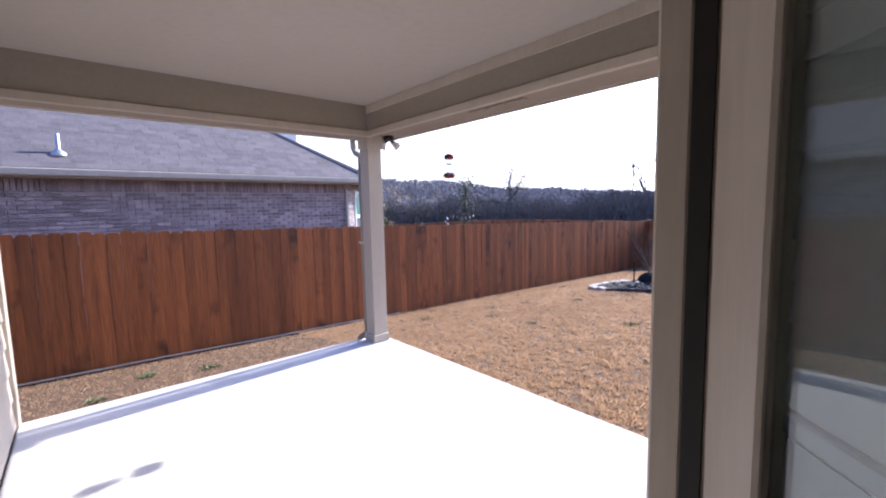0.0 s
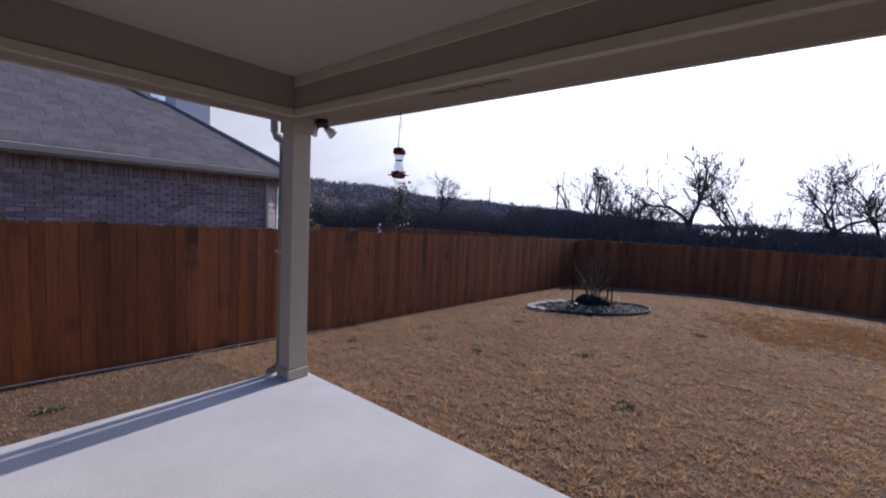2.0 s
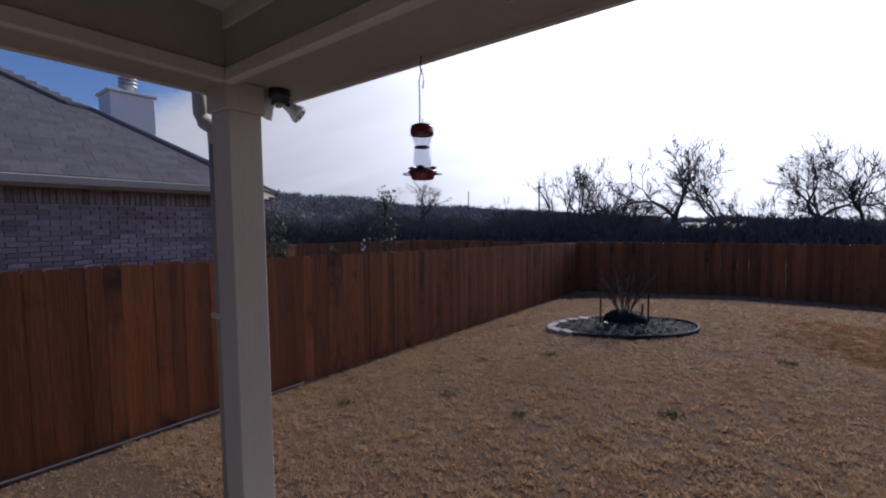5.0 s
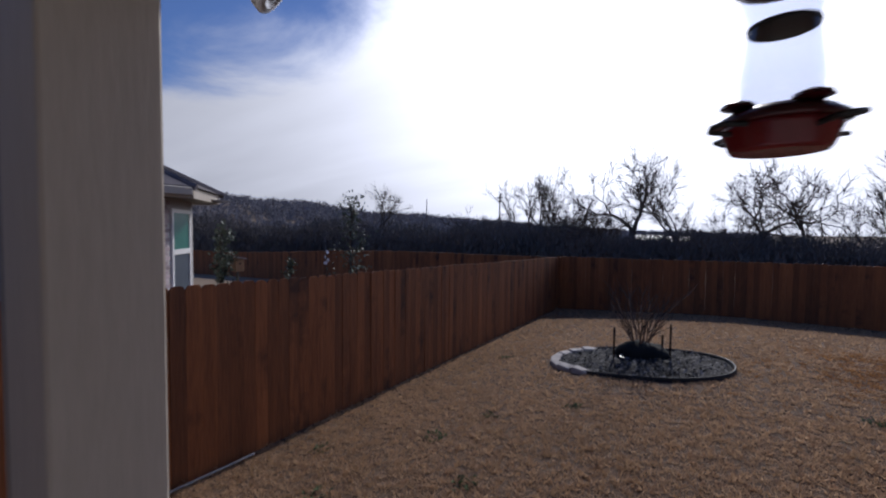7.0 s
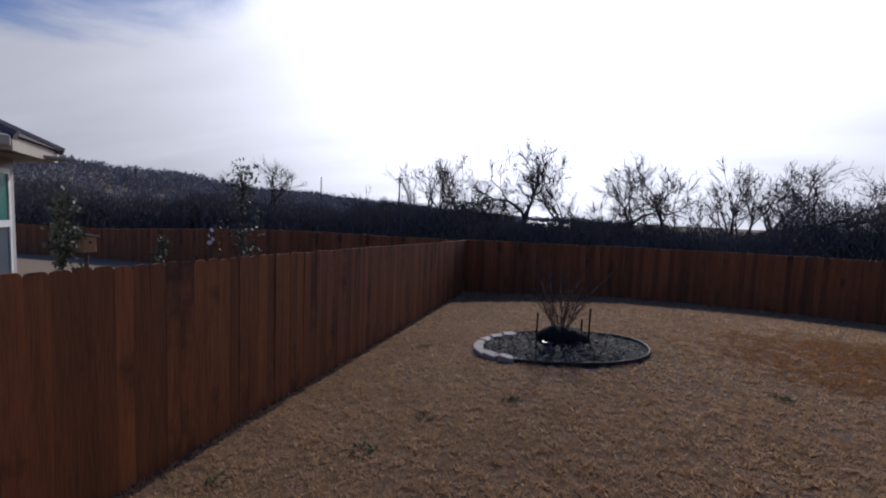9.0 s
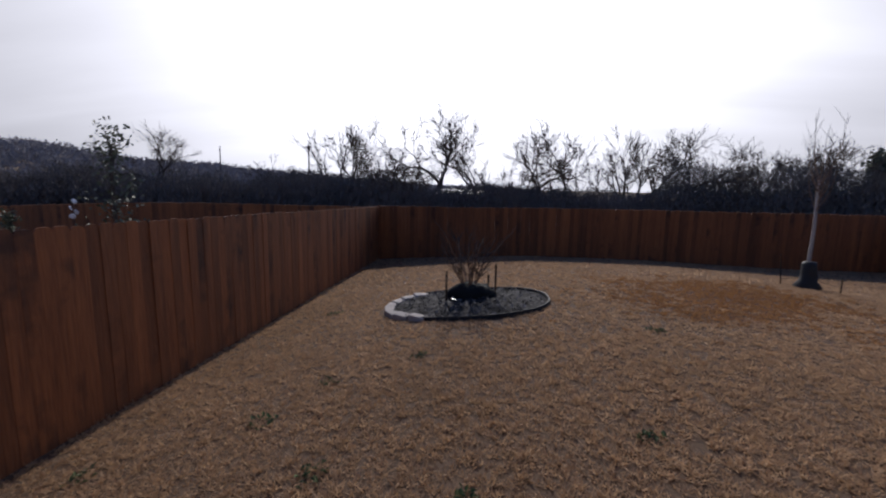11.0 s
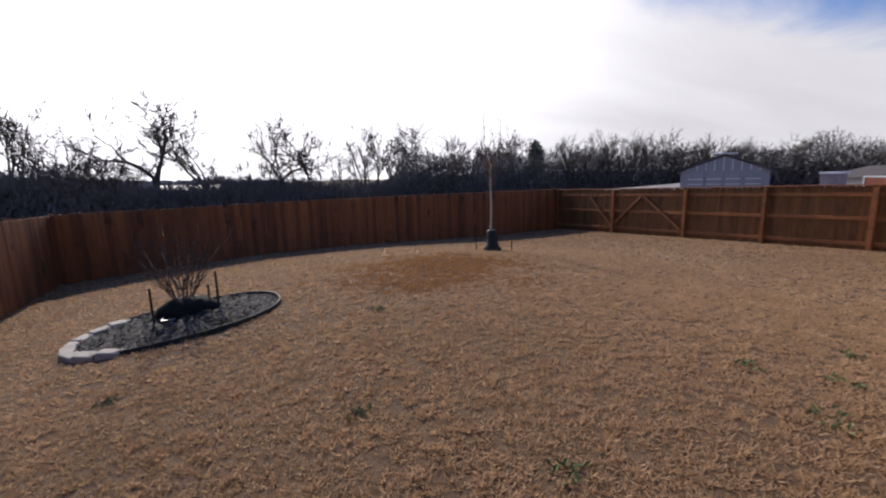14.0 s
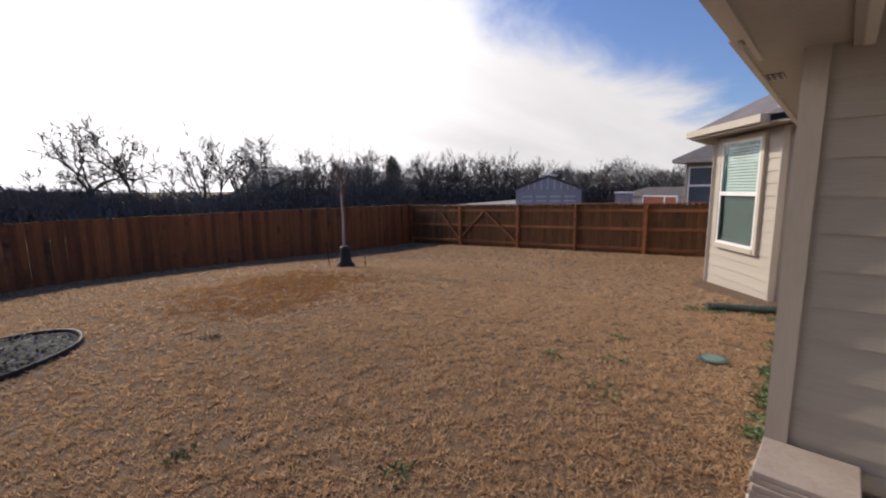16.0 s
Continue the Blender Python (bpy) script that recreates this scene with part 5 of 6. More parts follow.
def evergreen(x, y, z, top, radius, label, seed, leaves=1500, size=0.05, name="young_tree", cat="tree"):
    rnd = random.Random(seed)
    t = thing(name, (x, y, z), label, cat)
    h = top - z
    part("trunk", tube([(0, 0, -0.2), (0.02, 0.0, h * 0.3), (-0.02, 0.02, h * 0.6), (0, 0, h * 0.95)], [0.05, 0.04, 0.03, 0.01], 7), M["bark"], t)
    limbs = bmesh.new()
    tips = []
    for k in range(26):
        a, q = rnd.uniform(0, 6.28), rnd.uniform(0.25, 0.95)
        r = radius * (1.15 - q) * rnd.uniform(0.6, 1.1)
        p0, p1 = Vector((0, 0, h * q * 0.9)), Vector((r * math.cos(a), r * math.sin(a), h * min(1.0, q + 0.12)))
        tube([p0, (p0 + p1) / 2 + Vector((0, 0, 0.03)), p1], [0.012, 0.008, 0.004], 4, limbs)
        tips.append((p0, p1))
    part("limbs", limbs, M["bark"], t)

    def place():
        p0, p1 = rnd.choice(tips)
        return p0.lerp(p1, rnd.uniform(0.3, 1.1)) + Vector((rnd.gauss(0, 1), rnd.gauss(0, 1), rnd.gauss(0, 1))) * radius * 0.13

    o = new("crown", raw("crown", *leaf_cloud(leaves, place, size, rnd), M["leaf"]))
    o.parent = t


evergreen(10.5, 11.0, land(10.5, 11), 2.55, 0.75, "young broad-leaved evergreen tree beyond the fence", 3, 620, 0.045)
evergreen(6.85, 11.0, land(6.85, 11), 1.75, 0.38, "small evergreen tree beside the nesting box", 4, 900, 0.04)
evergreen(9.0, 11.6, land(9.0, 11.6), 0.95, 0.3, "low evergreen shrub beyond the fence", 6, 500, 0.04, "garden_shrub", "shrub")
evergreen(48.3, -35.5, -1.6, 5.6, 2.0, "dark evergreen tree rising from the tree line", 8, 2600, 0.22, "tree")


def nest_box():
    n = thing("bird_house", (7.18, 11.0, land(7.18, 11)), "cedar bird house on a pole beyond the fence", "bird house")
    h = 0.82 - land(7.18, 11)
    part("pole", tube([(0, 0, -0.2), (0, 0, h * 0.5), (0, 0, h)], 0.03, 8), M["bark"], n)
    part("box", boxes((-0.09, -0.09, h, 0.09, 0.09, h + 0.26), bevel=0.004), M["cedar"], n)
    bm = boxes((-0.13, -0.12, 0.0, 0.13, 0.12, 0.02))
    bmesh.ops.transform(bm, matrix=pose(0, 0, h + 0.27, 0, 12, 0), verts=bm.verts[:])
    part("roof", bm, M["stone_block"], n, "pale sloping lid")
    # No opening is cut: a black disc paints the darkness inside the hole.
    part("entrance_hole", lathe([(0.022, 0.0), (0.022, 0.004), (0.0, 0.005)], 12), M["weatherstrip"], n).matrix_basis = pose(0, -0.088, h + 0.16, 90)


nest_box()


def spinner():
    s = thing("wind_spinner", (9.6, 11.0, land(9.6, 11)), "white garden wind spinner on a thin rod", "garden ornament")
    h = 1.12 - land(9.6, 11)
    part("rod", tube([(0, 0, -0.2), (0, 0, h * 0.5), (0, 0, h)], 0.008, 6), M["dark_metal"], s)
    for k, (x, z) in enumerate(((0.03, h), (-0.05, h - 0.12), (0.05, h - 0.2), (-0.03, h - 0.27))):
        bm = lathe([(0.0, -0.006), (0.045, -0.012), (0.05, 0.0), (0.03, 0.012), (0.0, 0.008)], 8)
        part("blade", bm, M["white_metal"], s).matrix_basis = pose(x, 0, z, 70, 20 * k, 40 * k)


spinner()


# ---- young tree on the lawn ----
def lawn_tree():
    x, y = 11.05, -2.72
    g = land(x, y)
    t = thing("sapling", (x, y, g), "pale-barked leafless young tree on the lawn", "tree")
    rnd = random.Random(21)
    part("trunk", tube([(0, 0, -0.1), (0.01, 0.02, 0.6), (0.05, -0.02, 1.2), (0.10, -0.03, 1.7), (0.13, -0.05, 2.1)], [0.032, 0.03, 0.026, 0.022, 0.016], 8), M["pale_bark"], t, smooth=True)
    for k in range(15):
        z = rnd.uniform(1.35, 2.1)
        a = rnd.uniform(0, 6.28)
        p = Vector((0.06 + 0.06 * (z - 1.3), -0.03, z))
        d = Vector((math.cos(a) * 0.22, math.sin(a) * 0.22, 1.0)).normalized()
        L = rnd.uniform(0.5, 1.3)
        pts = [p, p + d * L * 0.4 + Vector((math.cos(a), math.sin(a), 0)) * 0.07, p + d * L * 0.75 + Vector((math.cos(a), math.sin(a), 0)) * 0.05, p + d * L]
        branch, tw = part("branch", tube(pts, [0.009, 0.007, 0.0045, 0.0025], 5), M["stem"], t), bmesh.new()
        for j in range(6):
            q = pts[rnd.randrange(1, 4)]
            e = q + Vector((rnd.uniform(-0.2, 0.2), rnd.uniform(-0.2, 0.2), rnd.uniform(0.1, 0.35)))
            tube([q, (q + e) / 2, e], [0.004, 0.003, 0.0015], 3, tw)
        part("twig_spray", tw, M["twig"], branch)
    b = thing("watering_bag", (x, y, g), "black watering bag zipped round the young tree's trunk", "bag", "watering bags")
    bm = lathe([(0.20, 0.0), (0.21, 0.04), (0.15, 0.16), (0.125, 0.32), (0.12, 0.46), (0.10, 0.52), (0.05, 0.53)], 24)
    for v in bm.verts:
        f = 1 + 0.22 * noise.noise(v.co * 7)
        v.co.x *= f
        v.co.y *= f
    part("bag_body", bm, M["black_plastic"], b, smooth=True)
    for dx, dy in ((0.33, 0.25), (-0.28, -0.38)):
        s = thing("garden_stake", (x + dx, y + dy, land(x + dx, y + dy)), "short rusty stake beside the young tree", "stake", "tree stakes")
        tall = 0.62 if dx > 0 else 0.3
        part("shaft", tube([(0, 0, -0.1), (0.02 * (1 if dx > 0 else -1), 0, 0.12), (0.05 * (1 if dx > 0 else -1), 0.03, tall)], 0.014, 6), M["rust_metal"], s)
        part("tie", tube([(0.02 * (1 if dx > 0 else -1), 0, 0.12), (-dx * 0.5, -dy * 0.5, 0.16), (-dx * 0.85, -dy * 0.85, 0.25)], 0.004, 5), M["dark_metal"], s)


lawn_tree()


# ---- distance ----
def thicket():
    """Tangled brush along the field edge: upright stems and twigs, close below and thin above."""
    rnd = random.Random(77)
    vs, fs = [], []
    line = [(24, 52), (36, 42), (43, 30), (46, 18), (43, 8), (44, 0), (45, -10), (46, -20), (45, -32), (41, -41), (34, -48), (24, -53), (12, -56), (0, -57)]
    for (x0, y0), (x1, y1) in zip(line, line[1:]):
        L = math.hypot(x1 - x0, y1 - y0)
        for _ in range(int(L * 1900)):
            q = rnd.random()
            x, y = x0 + (x1 - x0) * q + rnd.gauss(0, 1.6), y0 + (y1 - y0) * q + rnd.gauss(0, 1.3)
            prof = 2.2 + 2.4 * (0.5 + 0.5 * noise.noise(Vector((x * 0.16, y * 0.16, 0)))) + 1.1 * noise.noise(Vector((x * 0.6, y * 0.6, 4)))
            if -14 < y < 12 and x > 30:
                prof *= 0.76
            elif y <= -14:
                prof *= 1.35
            u = rnd.random()
            z = land(x, y) + prof * 1.1 * u ** 0.9
            ln = rnd.uniform(0.25, 0.9) * (1.1 - 0.5 * u)
            w = rnd.uniform(0.012, 0.035) + (0.05 * rnd.random() if u < 0.55 else 0.0)
            up = Vector((rnd.gauss(0, 0.38), rnd.gauss(0, 0.38), 1)).normalized() * ln
            t = rnd.uniform(0, 6.28)
            side = Vector((math.cos(t), math.sin(t), 0)) * w
            c = Vector((x, y, z))
            k = len(vs)
            vs += [tuple(c - side), tuple(c + side), tuple(c + up)]
            fs.append((k, k + 1, k + 2))
    tagged(new("thicket", raw("thicket", vs, fs, M["thicket"])), "dark tangled winter brush behind the back fence", "brush", kind="stuff")


thicket()


def woods():
    """Bare woods on the hill: many uneven crowns of upright twigs."""
    rnd = random.Random(99)
    vs, fs = [], []
    for _ in range(8500):
        heading = radians(rnd.uniform(-25, 97))
        r = 75 + 150 * rnd.random() ** 0.8
        x, y = 2 + r * math.sin(heading), 3 + r * math.cos(heading)
        if heading > radians(72) and r < 120:
            continue
        g = land(x, y)
        h = rnd.uniform(1.8, 4.2) if r > 110 else rnd.uniform(1.5, 3.2)
        w = h * rnd.uniform(0.45, 0.8)
        for _ in range(32):
            a = Vector((rnd.gauss(0, 1), rnd.gauss(0, 1), rnd.gauss(0, 1))).normalized()
            c = Vector((x, y, g + h * 0.45)) + Vector((a.x * w, a.y * w, a.z * h * 0.5)) * rnd.uniform(0.4, 1.0)
            up = Vector((a.x * 0.5 + rnd.gauss(0, 0.25), a.y * 0.5 + rnd.gauss(0, 0.25), 1)).normalized() * h * rnd.uniform(0.12, 0.3)
            t = rnd.uniform(0, 6.28)
            side = Vector((math.cos(t), math.sin(t), 0)) * h * rnd.uniform(0.03, 0.09)
            k = len(vs)
            vs += [tuple(c - side), tuple(c + side), tuple(c + up)]
            fs.append((k, k + 1, k + 2))
    tagged(new("woods", raw("woods", vs, fs, M["woods"])), "grey-brown leafless woods covering the hill", "woods", kind="stuff")


woods()


def utility_pole(x, y, top, r=0.14, arm=2.0):
    g = land(x, y)
    p = thing("utility_pole", (x, y, g - 0.2), "wooden utility pole with a cross arm", "utility pole", "utility poles", 60)
    h = top - g + 0.2
    part("pole", tube([(0, 0, 0), (0, 0, h * 0.5), (0, 0, h)], [r, r * 0.85, r * 0.7], 8), M["bark"], p)
    if arm:
        part("cross_arm", boxes((-arm / 2, -0.06, h - 0.6, arm / 2, 0.06, h - 0.45)), M["bark"], p)
        for k in (-0.45, -0.2, 0.2, 0.45):
            part("insulator", lathe([(0.05, 0), (0.06, 0.08), (0.03, 0.16)], 8, at=(arm * k, 0, h - 0.45)), M["dark_metal"], p)


utility_pole(57.8, 26.7, 7.0, 0.13, 1.2)
utility_pole(93.5, 122.9, 12.4, 0.2, 5.0)
utility_pole(128.6, 84.8, 13.0, 0.22, 0)


def far_barn():
    b = thing("metal_building", (92, 8.0, -1.6), "low white metal building in the far field", "building")
    part("wall", boxes((-4, -4.5, 0, 4, 4.5, 2.0)), M["grey_board"], b)
    bm = bmesh.new()
    vs = [bm.verts.new(p) for p in ((-4.3, -4.8, 2.0), (4.3, -4.8, 2.0), (4.3, 4.8, 2.0), (-4.3, 4.8, 2.0), (0, -4.8, 2.9), (0, 4.8, 2.9))]
    for f in ((0, 4, 5, 3), (1, 2, 5, 4), (0, 1, 4), (2, 3, 5)):
        bm.faces.new([vs[i] for i in f])
    part("roof", bm, M["white_metal"], b, "bright white metal roof")


far_barn()


def shed():
    """Grey boarded shed with a two-pitch gable, beyond the side fence."""
    s = thing("shed", (14.0, -17.8, -0.95), "pale grey boarded shed with a dark barn roof", "shed", "", 31)
    w, L, e, k = 1.75, 4.0, 2.42, 3.12
    prof = [(-w, 0), (w, 0), (w, e), (w * 0.55, e + 0.33), (0.0, k), (-w * 0.55, e + 0.33), (-w, e)]
    bm = bmesh.new()
    a = [bm.verts.new((x, 0, z)) for x, z in prof]
    b = [bm.verts.new((x, -L, z)) for x, z in prof]
    bm.faces.new(a)
    bm.faces.new(b[::-1])
    for i in range(len(prof)):
        j = (i + 1) % len(prof)
        bm.faces.new((a[j], a[i], b[i], b[j]))
    part("body", bm, M["grey_board"], s)
    roofp = [(w + 0.12, e - 0.08), (w * 0.55, e + 0.38), (0.0, k + 0.05), (-w * 0.55, e + 0.38), (-w - 0.12, e - 0.08)]
    bm = bmesh.new()
    rows = [[bm.verts.new((x, y, z + dz)) for x, z in roofp] for y, dz in ((0.12, 0.0), (-L - 0.12, 0.0), (-L - 0.12, 0.06), (0.12, 0.06))]
    for r in range(4):
        p, q = rows[r], rows[(r + 1) % 4]
        for i in range(4):
            bm.faces.new((p[i], p[i + 1], q[i + 1], q[i]))
    part("roof", bm, M["shingle"], s, "dark shingle roof")
    part("ridge_vent", boxes((-0.5, -L * 0.9, k + 0.06, 0.5, 0.1, k + 0.13), bevel=0.02), M["white_metal"], s, "pale ridge cap")
    for x0, x1 in ((-1.5, -0.78), (-0.72, -0.02), (0.02, 0.72), (0.78, 1.5)):
        d = part("door_panel", boxes((x0, 0.0, 0.15, x1, 0.03, 2.32), bevel=0.006), M["grey_board"], s)
        me = data("slat", boxes((x0 + 0.06, 0.03, 0.0, x1 - 0.06, 0.05, 0.06)), M["white_metal"])
        for i in range(8):
            piece("slat", me, d, Matrix.Translation((0, 0, 0.35 + i * 0.24)))
    for i in range(9):
        x = -1.4 + i * 0.35
        part("gable_batten", boxes((x, 0.0, 2.45, x + 0.05, 0.025, 2.45 + max(0.1, (k - e) * (1 - abs(x) / w) * 0.95))), M["white_metal"], s)
    part("window", boxes((-w - 0.02, -2.3, 1.3, -w + 0.02, -1.6, 2.0)), M["dark_metal"], s, "small dark side window")


shed()


def frame_panels():
    f = thing("trailer_frame", (9.5, -21.9, -0.9), "rust-red panels in a white frame beyond the side fence", "trailer", "", 162)
    part("panel", boxes((-1.0, -0.02, 0.5, 1.0, 0.02, 1.95)), M["rust_paint"], f)
    for x0, x1, z0, z1 in ((-1.03, -0.97, 0.0, 2.0), (0.97, 1.03, 0.0, 2.0), (0.27, 0.33, 0.0, 2.0), (-0.97, 0.27, 1.94, 2.0), (0.33, 0.97, 1.94, 2.0)):
        part("frame_bar", boxes((x0, -0.04, z0, x1, 0.04, z1)), M["white_metal"], f)
    g = thing("chimney_stack", (11.2, -21.3, -0.9), "short dark brick stack with a pale cap", "stack")
    part("body", boxes((-0.35, -0.35, 0, 0.35, 0.35, 2.12), bevel=0.01), M["brick"], g)
    part("cap", boxes((-0.4, -0.4, 2.12, 0.4, 0.4, 2.22), bevel=0.01), M["white_metal"], g)


frame_panels()


def low_barn():
    """Long dark roof low over the far side of the next plot."""
    b = thing("barn", (11.6, -33.5, -1.4), "long low barn with a dark shingle roof far behind the fence", "barn", "", 163)
    part("wall", boxes((-3.6, -2.0, 0, 3.6, 2.0, 2.3)), M["grey_board"], b)
    bm = bmesh.new()
    lo = [bm.verts.new(p) for p in ((-3.9, -2.3, 2.25), (3.9, -2.3, 2.25), (3.9, 2.3, 2.25), (-3.9, 2.3, 2.25))]
    hi = [bm.verts.new((-2.6, 0, 2.95)), bm.verts.new((2.6, 0, 2.95))]
    for f in ((lo[0], lo[1], hi[1], hi[0]), (lo[2], lo[3], hi[0], hi[1]), (lo[1], lo[2], hi[1]), (lo[3], lo[0], hi[0]), (lo[3], lo[2], lo[1], lo[0])):
        bm.faces.new(f)
    part("roof", bm, M["roof_base"], b)


low_barn()


def second_house():
    """Corner of the next house past the side fence."""
    h = thing("house", (6.25, -13.4, -0.8), "beige neighbouring house with shingle roof past the side fence", "house", "neighbouring houses")
    part("wall", boxes((-6.0, -5.0, 0, 0.0, 0.0, 3.2), bevel=0.02), M["beige_paint"], h)
    part("roof", prism([(-6.4, -5.4), (0.35, -5.4), (0.35, 0.35), (-6.4, 0.35)], 3.18, 3.30), M["beige_trim"], h, "beige eave")
    bm = bmesh.new()
    vs = [bm.verts.new(p) for p in ((-6.4, -5.4, 3.3), (0.35, -5.4, 3.3), (0.35, 0.35, 3.3), (-6.4, 0.35, 3.3), (-3.0, -2.5, 5.2))]
    for f in ((0, 1, 4), (1, 2, 4), (2, 3, 4), (3, 0, 4)):
        bm.faces.new([vs[i] for i in f])
    part("roof_slope", bm, M["shingle"], h)
    w = part("window", boxes((-0.85, 0.0, 1.75, -0.80, 0.03, 3.05), (-0.15, 0.0, 1.75, -0.10, 0.03, 3.05), (-0.80, 0.0, 3.0, -0.15, 0.03, 3.05), (-0.80, 0.0, 1.75, -0.15, 0.03, 1.80), (-0.80, 0.0, 2.38, -0.15, 0.035, 2.45)), M["white_trim"], h, "white two-sash window")
    part("pane", boxes((-0.80, 0.0, 1.80, -0.15, 0.012, 3.0)), M["dim_blue"], w)


second_house()


def fence_foot_pipe():
    """Thin pale pipe lying along the foot of the side fence."""
    p = thing("garden_pipe", (1.5, FENCE_Y - 0.10, land(1.5, FENCE_Y - 0.1)), "thin pale garden pipe along the foot of the fence", "pipe")
    z0 = land(1.5, FENCE_Y - 0.1)
    pts = [(x - 1.5, 0.015 * math.sin(x * 2.3), land(x, FENCE_Y - 0.1) - z0 + 0.035) for x in np.arange(-1.6, 4.9, 0.25)]
    part("pipe", tube(pts, 0.012, 7), M["stone_block"], p, smooth=True)


fence_foot_pipe()


# ---- turf blades and weeds ----
def inside_bed(x, y, k=1.05):
    dx, dy = x - BED[0], y - BED[1]
    a = math.atan2(dy, dx)
    ex, ey = bed_rim(a, k)
    return dx * dx + dy * dy < (ex - BED[0]) ** 2 + (ey - BED[1]) ** 2


def turf():
    """Dormant grass in tufts: blades lean out of each tuft, with bare gaps between them."""
    rng = np.random.default_rng(4)
    parts = []
    for x0, x1, y0, y1, step, height, width, blades in ((-2, 2.46, 4.22, 6.9, 0.075, 0.024, 0.005, 10), (2.49, 7.2, -3.6, 6.95, 0.072, 0.034, 0.0062, 26), (7.2, 10.8, -5.0, 6.95, 0.085, 0.034, 0.009, 17), (10.8, 16.3, -9.7, 6.95, 0.11, 0.036, 0.014, 12), (2.5, 7.2, -9.7, -3.6, 0.09, 0.034, 0.010, 15), (7.2, 10.8, -9.7, -5.0, 0.11, 0.036, 0.014, 12)):
        gx, gy = np.meshgrid(np.arange(x0, x1, step), np.arange(y0, y1, step))
        gx = (gx + rng.uniform(-0.42, 0.42, gx.shape) * step).ravel()
        gy = (gy + rng.uniform(-0.42, 0.42, gy.shape) * step).ravel()
        keep, gz, lush = [], [], []
        for x, y in zip(gx, gy):
            c = 0.55 * noise.noise(Vector((x * 2.6, y * 2.6, 0.0))) + noise.noise(Vector((x * 9.0, y * 9.0, 2.0)))
            ok = c > -0.56 and x0 < x < x1 and not inside_bed(x, y) and not (x < 4.2 and y < -4.3 and x - 2.3 < (-4.3 - y) * 0.9 + 0.6)
            keep.append(ok)
            gz.append(land(x, y) if ok else 0.0)
            lush.append(0.6 + 0.75 * min(1.0, max(0.0, c + 0.5)))
        keep = np.array(keep)
        gx, gy, gz, lush = gx[keep], gy[keep], np.array(gz)[keep], np.array(lush)[keep]
        n = len(gx)
        a, q = rng.uniform(0, 2 * np.pi, (n, blades)), np.sqrt(rng.random((n, blades)))
        ox, oy = np.cos(a) * q, np.sin(a) * q
        size = (lush * rng.uniform(0.75, 1.25, n))[:, None]
        ln = height * size * rng.uniform(0.55, 1.1, (n, blades))
        bx, by = gx[:, None] + ox * step * 0.47, gy[:, None] + oy * step * 0.47
        bz = np.repeat(gz[:, None], blades, 1) - 0.003
        tx = bx + (ox * 1.2 + rng.normal(0, 0.7, (n, blades))) * ln
        ty = by + (oy * 1.2 + rng.normal(0, 0.7, (n, blades))) * ln
        t = rng.uniform(0, 2 * np.pi, (n, blades))
        w = width * rng.uniform(0.6, 1.3, (n, blades))
        v = np.empty((n, blades, 3, 3))
        v[:, :, 0] = np.stack((bx - np.sin(t) * w, by + np.cos(t) * w, bz), 2)
        v[:, :, 1] = np.stack((bx + np.sin(t) * w, by - np.cos(t) * w, bz), 2)
        v[:, :, 2] = np.stack((tx, ty, bz + ln), 2)
        worn = np.array([math.hypot(x - 9.2, (y + 0.3) * 0.8) + 0.9 * noise.noise(Vector((x * 1.3, y * 1.3, 7))) + 0.5 * noise.noise(Vector((x * 6, y * 6, 9))) < 1.35 + rng.normal(0, 0.45) for x, y in zip(gx, gy)])
        parts.append((v.reshape(-1, 3, 3), np.repeat(worn, blades)))
    v, worn = np.concatenate([p[0] for p in parts]), np.concatenate([p[1] for p in parts])
    n = len(v)
    me = bpy.data.meshes.new("turf")
    me.vertices.add(3 * n)
    me.vertices.foreach_set("co", v.ravel())
    me.loops.add(3 * n)
    me.loops.foreach_set("vertex_index", np.arange(3 * n, dtype=np.int32))
    me.polygons.add(n)
    me.polygons.foreach_set("loop_start", np.arange(0, 3 * n, 3, dtype=np.int32))
    me.update(calc_edges=True)
    me.materials.append(M["blade"])
    me.materials.append(M["rusty_blade"])
    me.polygons.foreach_set("material_index", worn.astype(np.int32))
    tagged(new("turf", me), "short dormant tan grass of the lawn in small tufts", "grass", kind="stuff")


turf()


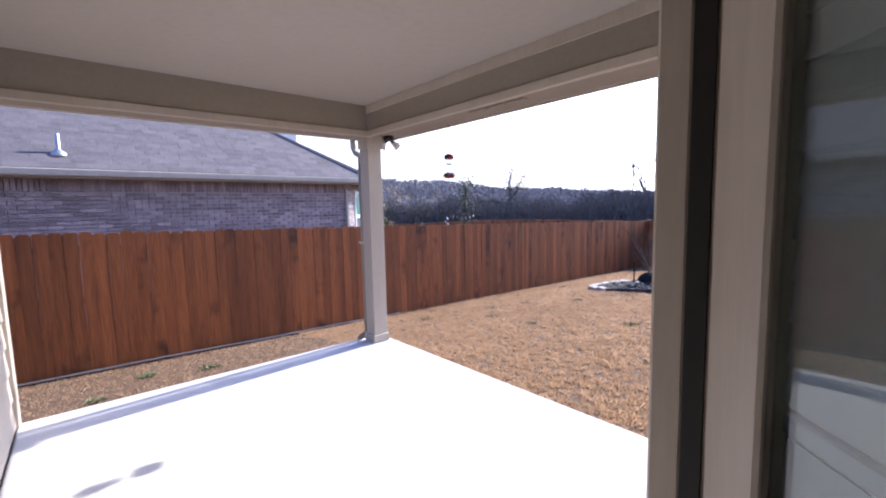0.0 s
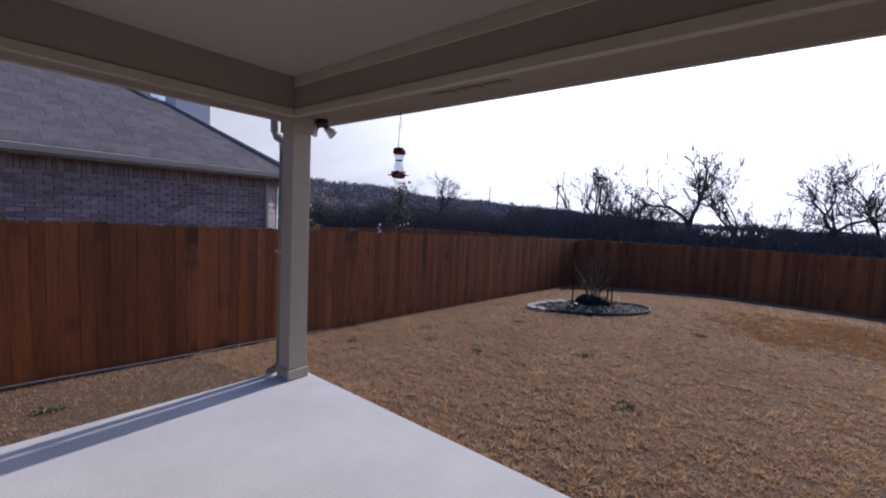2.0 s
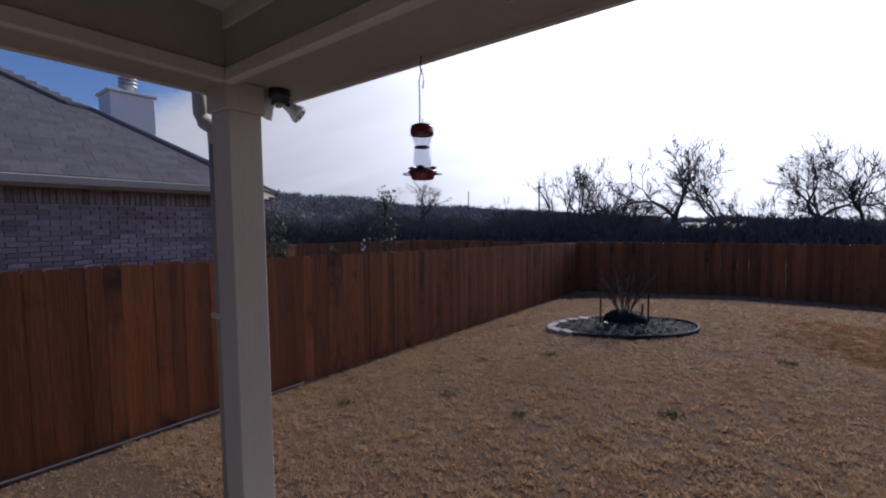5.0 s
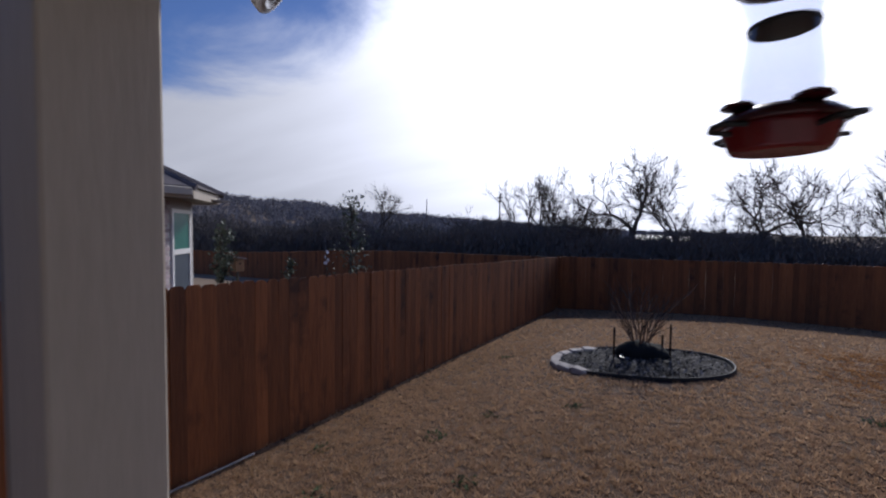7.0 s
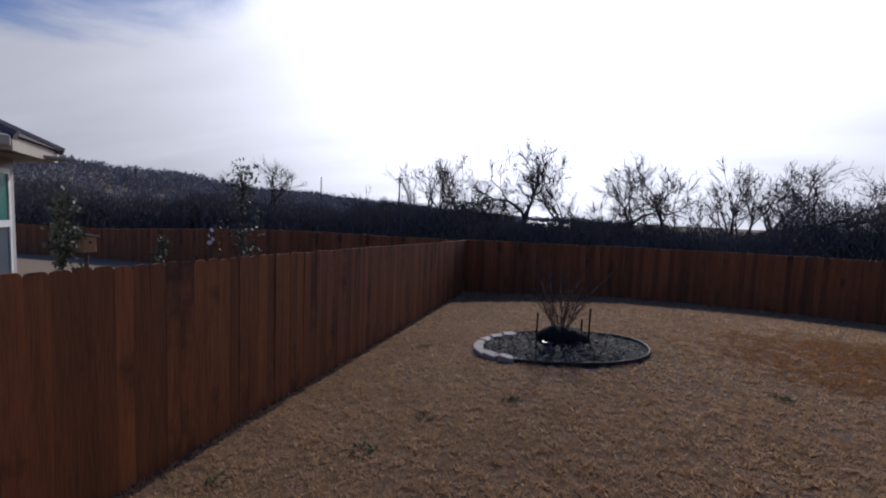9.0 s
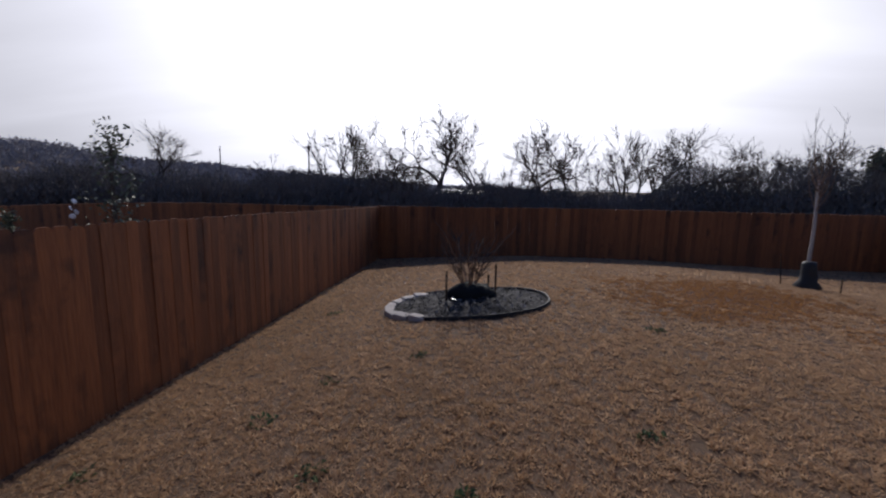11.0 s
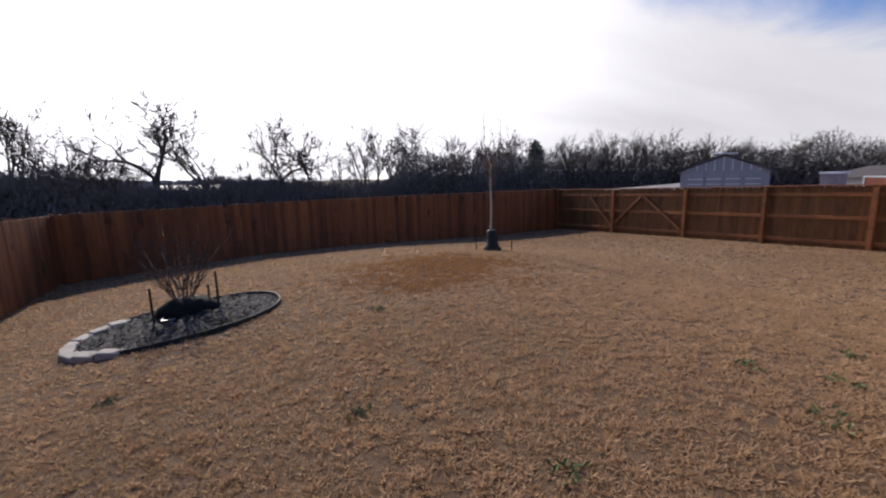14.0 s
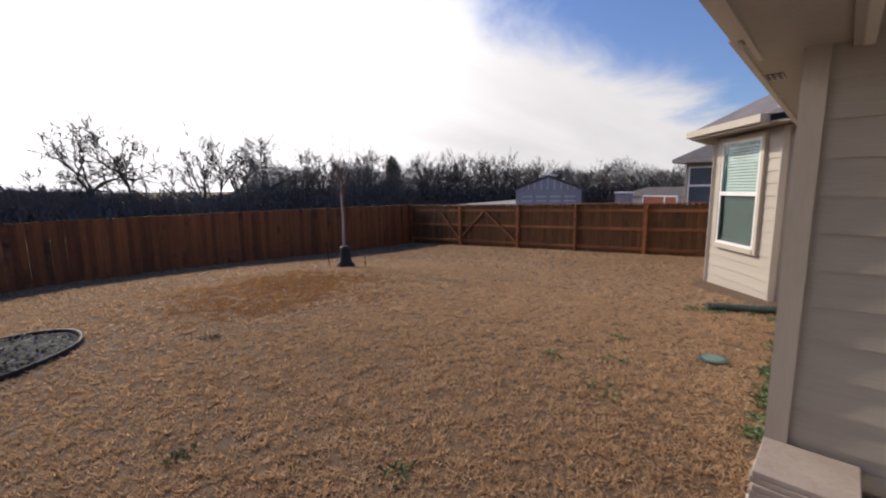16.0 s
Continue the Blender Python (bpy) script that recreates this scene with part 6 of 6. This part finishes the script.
def weeds():
    rnd = random.Random(12)
    spots = [(1.85, 4.62, 0.17, 130), (1.65, 4.8, 0.12, 60), (0.3, 5.9, 0.1, 30), (0.9, 5.6, 0.10, 30), (-0.2, 5.2, 0.08, 20), (3.0, -3.92, 0.16, 60), (3.35, -3.75, 0.14, 60), (3.62, -3.62, 0.16, 60), (2.70, -3.6, 0.10, 40), (2.54, -1.6, 0.08, 40), (2.54, -2.2, 0.08, 40), (2.52, -0.9, 0.08, 40), (3.5, -0.2, 0.15, 24),
             (4.0, 1.6, 0.10, 22), (5.2, 2.4, 0.09, 20), (7.38, 1.54, 0.10, 24), (4.9, 4.6, 0.12, 26), (5.6, 5.3, 0.12, 26), (6.3, 5.0, 0.1, 20), (4.3, 5.6, 0.12, 30), (5.0, 6.3, 0.1, 24), (6.8, 4.2, 0.1, 20), (4.2, -0.6, 0.12, 26), (3.7, -0.9, 0.10, 20), (9.0, 5.9, 0.14, 26), (3.9, -1.6, 0.1, 18), (4.7, 3.6, 0.08, 14), (15.2, -8.8, 0.4, 60)]
    vs, fs = [], []
    for k in range(45):
        spots.append((2.49 + abs(rnd.gauss(0, 0.06)), rnd.uniform(-4.4, -0.1), 0.07, 34))
    for x, y, r, n in spots:
        for _ in range(n):
            a, d = rnd.uniform(0, 6.28), r * math.sqrt(rnd.random())
            px, py = x + d * math.cos(a), y + d * math.sin(a)
            t, ln = rnd.uniform(0, 6.28), rnd.uniform(0.032, 0.065)
            c, s = math.cos(t), math.sin(t)
            w = ln * 0.22
            k = len(vs)
            z0 = land(px, py)
            vs += [(px, py, z0), (px + c * ln * 0.5 - s * w, py + s * ln * 0.5 + c * w, z0 + ln * 0.55), (px + c * ln, py + s * ln, z0 + ln * 0.6), (px + c * ln * 0.5 + s * w, py + s * ln * 0.5 - c * w, z0 + ln * 0.5)]
            fs.append((k, k + 1, k + 2, k + 3))
    tagged(new("weeds", raw("weeds", vs, fs, M["weed_leaf"])), "small green weeds scattered in the dormant lawn", "weeds", kind="stuff")


weeds()

# ---- siding boards ----


def sidings():
    # boards face away from the walls' inner side: each face runs with its outside on the right hand
    lap_boards(wall_patio, (2.342, WALL_Y - 0.022), (DOOR_R + 0.056, WALL_Y - 0.022), 0.02, 2.30)
    lap_boards(wall_patio, (DOOR_L - 0.056, WALL_Y - 0.022), (SIDE_X, WALL_Y - 0.022), 0.02, 2.56)
    lap_boards(wall_side, (SIDE_X - 0.022, WALL_Y), (SIDE_X - 0.022, 4.08), 0.02, 2.56)
    lap_boards(wall_garden, (2.405, -4.85), (2.405, 0.05), -0.32, 2.22)
    lap_boards(wall_bay, BAY[2], BAY[1], -0.27, BAY_TOP, holes=((0.27, 1.41, 0.52, 2.39),))
    lap_boards(wall_bay, BAY[1], BAY[0], -0.27, BAY_TOP)
    lap_boards(wall_bay, BAY[3], BAY[2], -0.27, BAY_TOP, holes=((0.28, 1.52, 0.52, 2.39),))


sidings()
